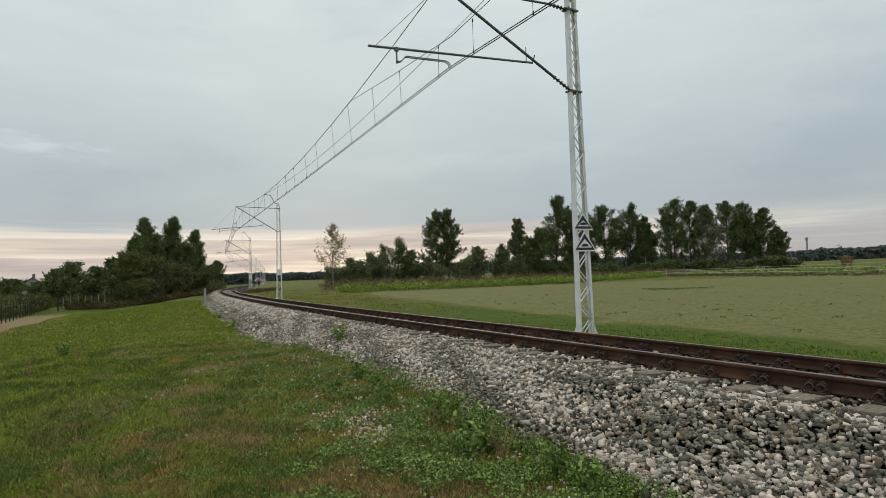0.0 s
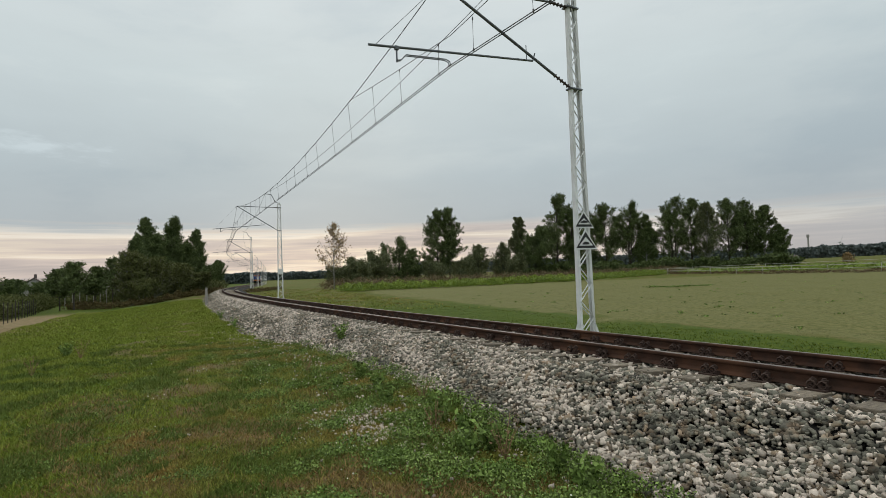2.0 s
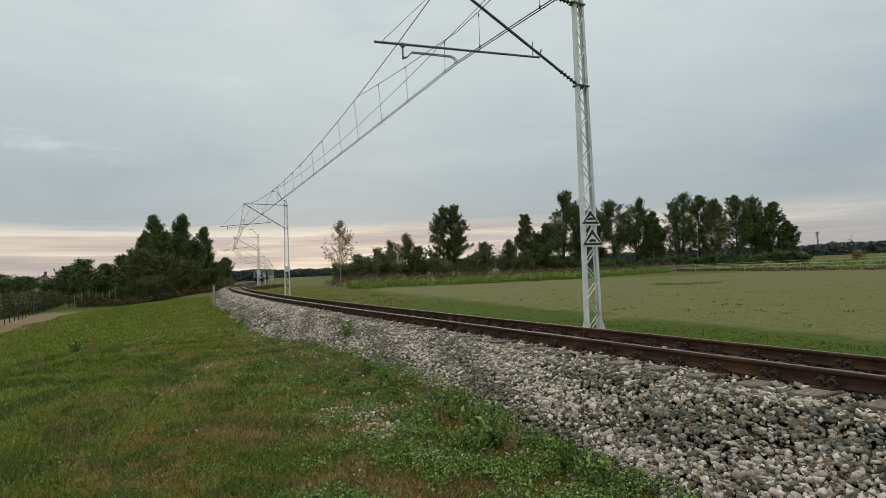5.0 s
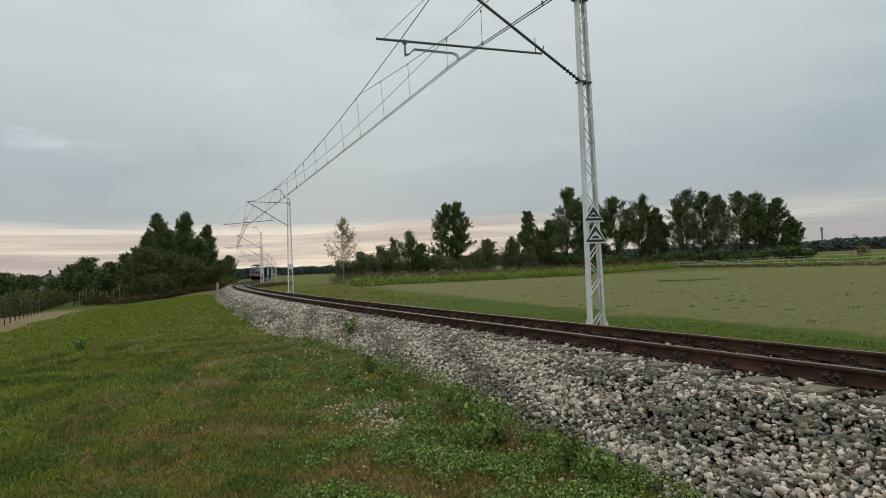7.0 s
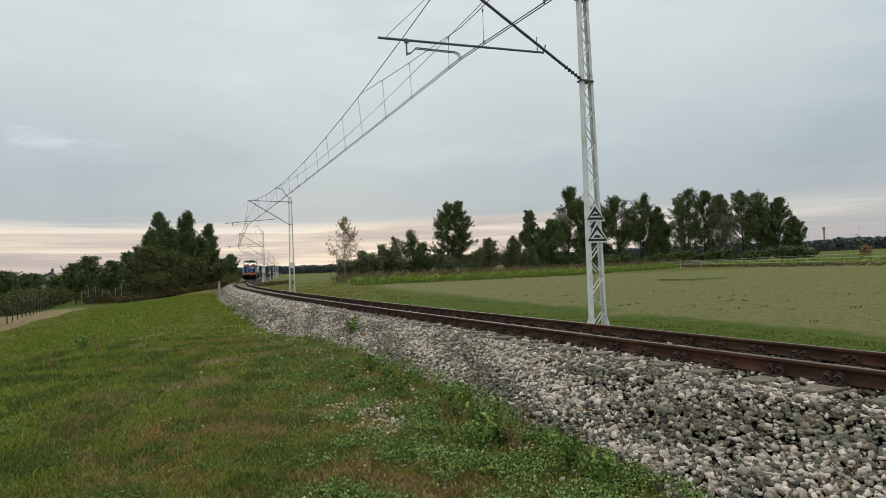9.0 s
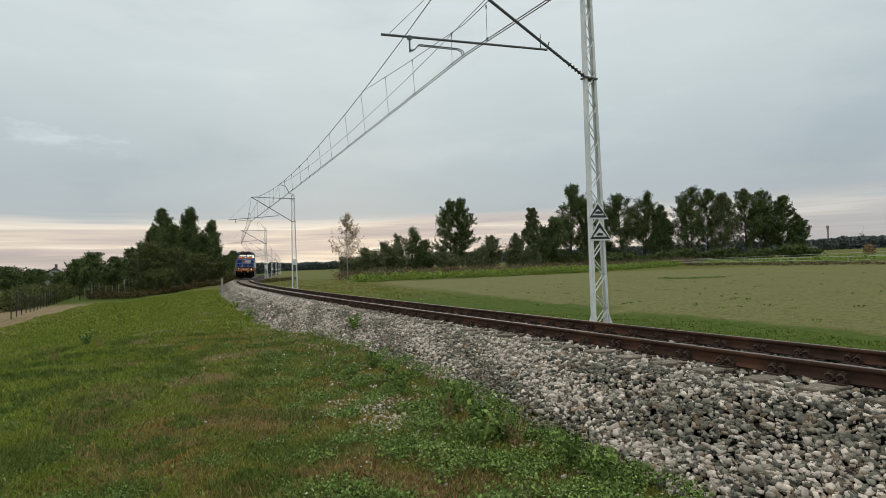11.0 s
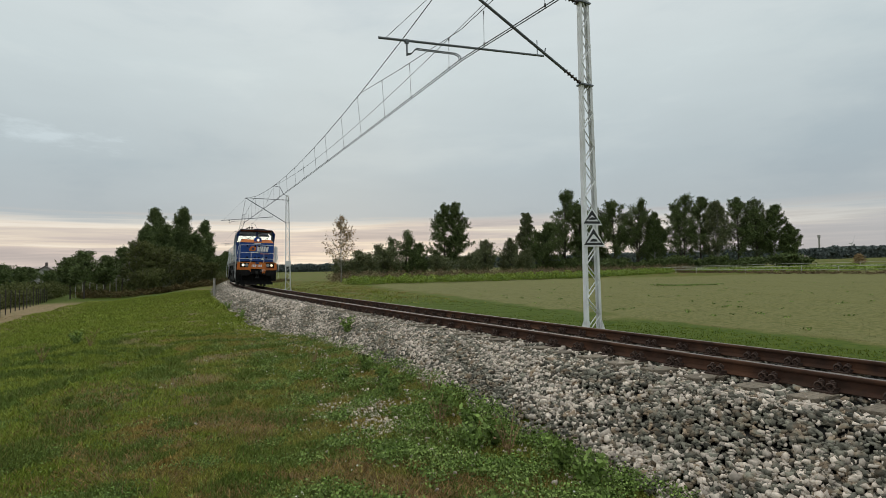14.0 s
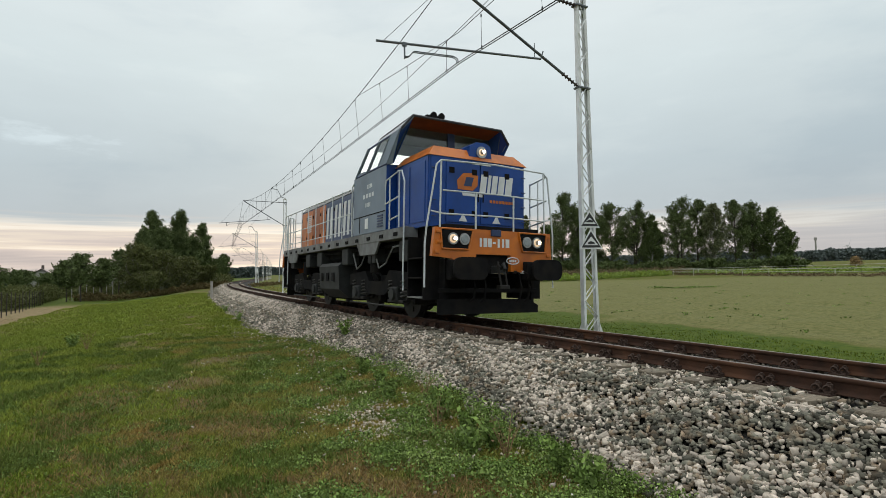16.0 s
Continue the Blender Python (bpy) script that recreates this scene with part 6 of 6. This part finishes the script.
strip("crop_strip", "strip of tall yellow-green crop along the field", [(-13.5, 65), (1.2, 69.4), (18.6, 79.1), (32, 93), (45.5, 107)], 7, 1.05, 42000, 0.13, LEAF_CROP, 61, "crop")
strip("brown_weeds", "reddish brown tall weeds before the trees", [(-20, 82), (-8, 90), (12, 98), (30, 108), (56, 120)], 6, 1.75, 26000, 0.13, mat("brown_weed_heads", (0.15, 0.105, 0.058), (0.19, 0.145, 0.072), 1, 0.9, island=0.4), 62, "weeds")
strip("brown_weeds", "reddish brown weeds along the fence", [(46, 106), (49.9, 85), (50.8, 70), (53, 66), (75, 62)], 1.2, 0.5, 7000, 0.11, mat("brown_fence_weeds", (0.12, 0.075, 0.04), (0.15, 0.11, 0.05), 1, 0.9, island=0.4), 63, "weeds")
strip("brown_weeds", "olive brown weeds beside the line", [(-27.5, 72), (-30.5, 88), (-34, 106)], 2, 0.6, 4500, 0.10, BRAMBLE, 64, "weeds")
strip("crop_strip", "pale yellow-green crop behind the fence", [(54, 112), (62, 98), (72, 84), (88, 76)], 40, 0.7, 20000, 0.22, LEAF_CROP, 65, "crop")


strip("field_weeds", "dark row of low weeds across the field", [(17.0, 44.0), (21.5, 42.2)], 0.3, 0.14, 800, 0.06, WEED, 69, "weeds")


def fence_line(label, pts, h, material, rails, group, gap, rad=0.05):
    ob = thing("fence", label, "fence", group)
    pts = np.array(pts, float)
    seg = np.r_[0, np.cumsum(np.hypot(*np.diff(pts, axis=0).T))]
    q = np.arange(0, seg[-1], gap)
    P3 = []
    rng = np.random.RandomState(5)
    for u in q:
        x, y = np.interp(u, seg, pts[:, 0]), np.interp(u, seg, pts[:, 1])
        z = float(ground_height(np.array([x]), np.array([y]))[0][0])
        P3.append((x, y, z))
        bm = bmesh.new()
        hh = h * rng.uniform(0.9, 1.1)
        tube(bm, [(x, y, z - 0.2), (x + rng.normal(0, 0.02), y, z + hh)], rad, 6, 0, rad * 0.8)
        part("post", bm, material, ob)
    for f in rails:
        bm = bmesh.new()
        tube(bm, [(x, y, z + h * f) for x, y, z in P3], 0.035 if len(rails) > 1 else 0.004, 5)
        part("rail" if len(rails) > 1 else "wire", bm, material, ob)


strip("hedge_rows", "brownish green rows of cane shrubs behind the posts", [(-38.5, 41), (-43.5, 49), (-49, 58), (-54, 67)], 5, 1.9, 16000, 0.13, LEAF_WILLOW, 66, "hedge")
strip("undergrowth", "dark brown-green undergrowth below the trees", [(-80, 92), (-62, 80), (-50, 73), (-42, 70), (-40, 82), (-44, 100)], 5, 2.1, 22000, 0.17, LEAF_WILLOW, 67, "undergrowth")
strip("undergrowth", "low brown brambles at the embankment's foot", [(-44, 60), (-40, 58), (-36, 60), (-35, 70), (-38, 86)], 3, 0.9, 12000, 0.12, BRAMBLE, 68, "undergrowth")
fence_line("pale rail fence along the far side of the field", [(44, 112), (49.9, 87), (51.5, 72), (54.5, 66.5), (78, 61)], 1.15, FENCE_PALE, (0.55, 0.95), "", 6.0)
fence_line("pale rail fence at the edge of a far strip", [(50, 121), (66, 108), (88, 98), (120, 92)], 1.3, FENCE_PALE, (0.5, 0.95), "", 7.0)
fence_line("dark weathered fence posts by a mown path", [(-29, 33), (-33.5, 40), (-39, 48.5), (-44, 56)], 1.6, POST_DARK, (0.75,), "", 1.9, 0.035)
fence_line("pale stakes of a young orchard", [(-47.5, 65), (-45.5, 66.5), (-43.0, 67)], 2.0, POST_PALE, (0.8,), "", 0.75, 0.05)

# marker post beside the track
bm = bmesh.new()
box(bm, -0.075, 0.075, -0.06, 0.06, -0.3, 1.34, 0.02)
post = tagged(new("marker_post"), "pale weathered concrete marker post beside the ballast", "marker post")
part("shaft", bm, POST_PALE, post)
bm = bmesh.new()
box(bm, -0.08, 0.08, -0.065, 0.065, 1.30, 1.40, 0.02)
part("cap", bm, POST_PALE, post)
px, py = -19.0, 41.4
post.location = (px, py, float(ground_height(np.array([px]), np.array([py]))[0][0]))


# ---- distance ----
def far_wood(name, a0, a1, dist, h, n, seed, base):
    """A long low wood on the horizon."""
    rng = np.random.RandomState(seed)
    a = np.radians(rng.uniform(a0, a1, n))
    r = dist * rng.uniform(1.0, 1.12, n)
    x, y = r * np.sin(a), r * np.cos(a)
    top = h * (0.80 + 0.06 * np.sin(a * 60 + 1) * np.sin(a * 23) + 0.025 * np.sin(a * 171 + 2 * np.sin(a * 31)) + 0.02 * np.sin(a * 437 + 3 * np.sin(a * 57)))
    L = np.stack([x, y, base + top * rng.rand(n) ** 0.55], -1)
    tagged(new(name, leaf_mesh(name, L, dist * 0.0028, FAR_WOOD, rng, 1.0, True)), "band of distant woodland in haze-paled colour on the horizon", "woodland", kind="stuff")


far_wood("far_woodland", -26, -3, 620, 14.0, 40000, 71, -1.5)
far_wood("far_woodland", -46, -26, 420, 8.5, 26000, 72, -3)
far_wood("far_woodland", -3, 48, 760, 21.0, 60000, 73, 1.5)


def house(x, y, w, d, h, turn, label):
    ob = thing("house", label, "house", "distant houses")
    z = float(ground_height(np.array([x]), np.array([y]))[0][0])
    ob.matrix_basis = Matrix.Translation((x, y, z)) @ pose(0, 0, 0, 0, 0, turn)
    bm = bmesh.new()
    box(bm, -w / 2, w / 2, -d / 2, d / 2, -0.3, h)
    prism(bm, [(-w / 2, h), (w / 2, h), (0, h + w * 0.36)], -d / 2, d / 2)
    wall = part("wall", bm, PLASTER, ob)
    for sx in (-1, 1):
        bm = bmesh.new()
        prism(bm, [(0, h + w * 0.37), (sx * (w / 2 + 0.5), h - 0.35), (sx * (w / 2 + 0.5), h - 0.15), (0, h + w * 0.37 + 0.22)], -d / 2 - 0.4, d / 2 + 0.4)
        part("roof", bm, ROOF_TILE, ob)
    for sx in (-0.25, 0.25):
        bm = bmesh.new()
        box(bm, w * sx - 0.5, w * sx + 0.5, -d / 2 - 0.03, -d / 2, 0.9, 2.1)
        part("window", bm, UNDER_GREY, ob)
    bm = bmesh.new()
    box(bm, -0.3, 0.3, 0.6, 1.2, h + w * 0.2, h + w * 0.5)
    part("chimney", bm, ROOF_TILE, ob)


house(-108, 137, 9, 10, 2.6, 35, "low pale house with a grey-brown roof among trees")
house(-96, 150, 7, 9, 2.4, -20, "small pale house behind garden trees")
house(400, 600, 10, 12, 3.5, 20, "small distant pale house below the wood")
house(464, 640, 10, 12, 3.5, -30, "small distant pale house below the wood")
house(430, 690, 9, 11, 3.5, 60, "small distant pale house below the wood")


def turbine(x, y, hub, blade, turn, label):
    ob = thing("wind_turbine", label, "wind turbine", "distant wind turbines")
    ob.location = (x, y, 0)
    bm = bmesh.new()
    tube(bm, [(0, 0, -2), (0, 0, hub)], hub * 0.018, 12, 0, hub * 0.010)
    part("tower", bm, TURBINE, ob)
    bm = bmesh.new()
    box(bm, -1.5, 1.5, -4, 5, hub - 1.6, hub + 1.6, 0.5)
    part("nacelle", bm, TURBINE, ob)
    for k in range(3):
        a = radians(turn + 120 * k)
        bm = bmesh.new()
        tube(bm, [(0, -4.5, hub), (math.sin(a) * blade * 0.3, -4.5, hub + math.cos(a) * blade * 0.3), (math.sin(a) * blade, -4.5, hub + math.cos(a) * blade)], blade * 0.028, 6, 0, blade * 0.008)
        part("blade", bm, TURBINE, ob)


turbine(1140, 1500, 54, 23, 20, "white wind turbine far beyond the fields")
turbine(1440, 2020, 46, 18, 40, "white wind turbine far beyond the fields")
turbine(1345, 1510, 44, 15, 65, "white wind turbine far beyond the fields")
bm = bmesh.new()
tube(bm, [(0, 0, -2), (0, 0, 46)], 1.5, 10, 0, 1.3)
tube(bm, [(0, 0, 43), (0, 0, 48)], 2.2, 10)
tw = tagged(new("tower"), "slim grey tower on the horizon", "tower")
tw.location = (630, 900, 0)
part("shaft", bm, CONC, tw)


# ---- what moves ----
def motions():
    def front(t):
        """Where the locomotive's headstock is along the track at t seconds."""
        return float(np.interp(t, [0, 15, 15.5, 16], [265.95, 20.70, 12.75, 5.0]))

    def placed(t):
        sc = front(t) + 6.45
        a, b = at(sc - 3.2), at(sc + 3.2)
        f = a - b
        return Matrix.Translation((a + b) / 2 + Vector((0, 0, -0.0416))) @ Matrix.Rotation(math.atan2(f.y, f.x), 4, "Z") @ Matrix.Rotation(-math.atan(CANT) * 0.6, 4, "X")
    walk(LOCO, [(k * 0.5, placed(k * 0.5)) for k in range(33)])
    for w, ax in AXLES:
        walk(w, [(k / FPS, Matrix.Translation((ax, 0, 0.5)) @ Matrix.Rotation((front(0) - front(k / FPS)) / 0.5, 4, "Y")) for k in range(16 * FPS + 1)])


motions()
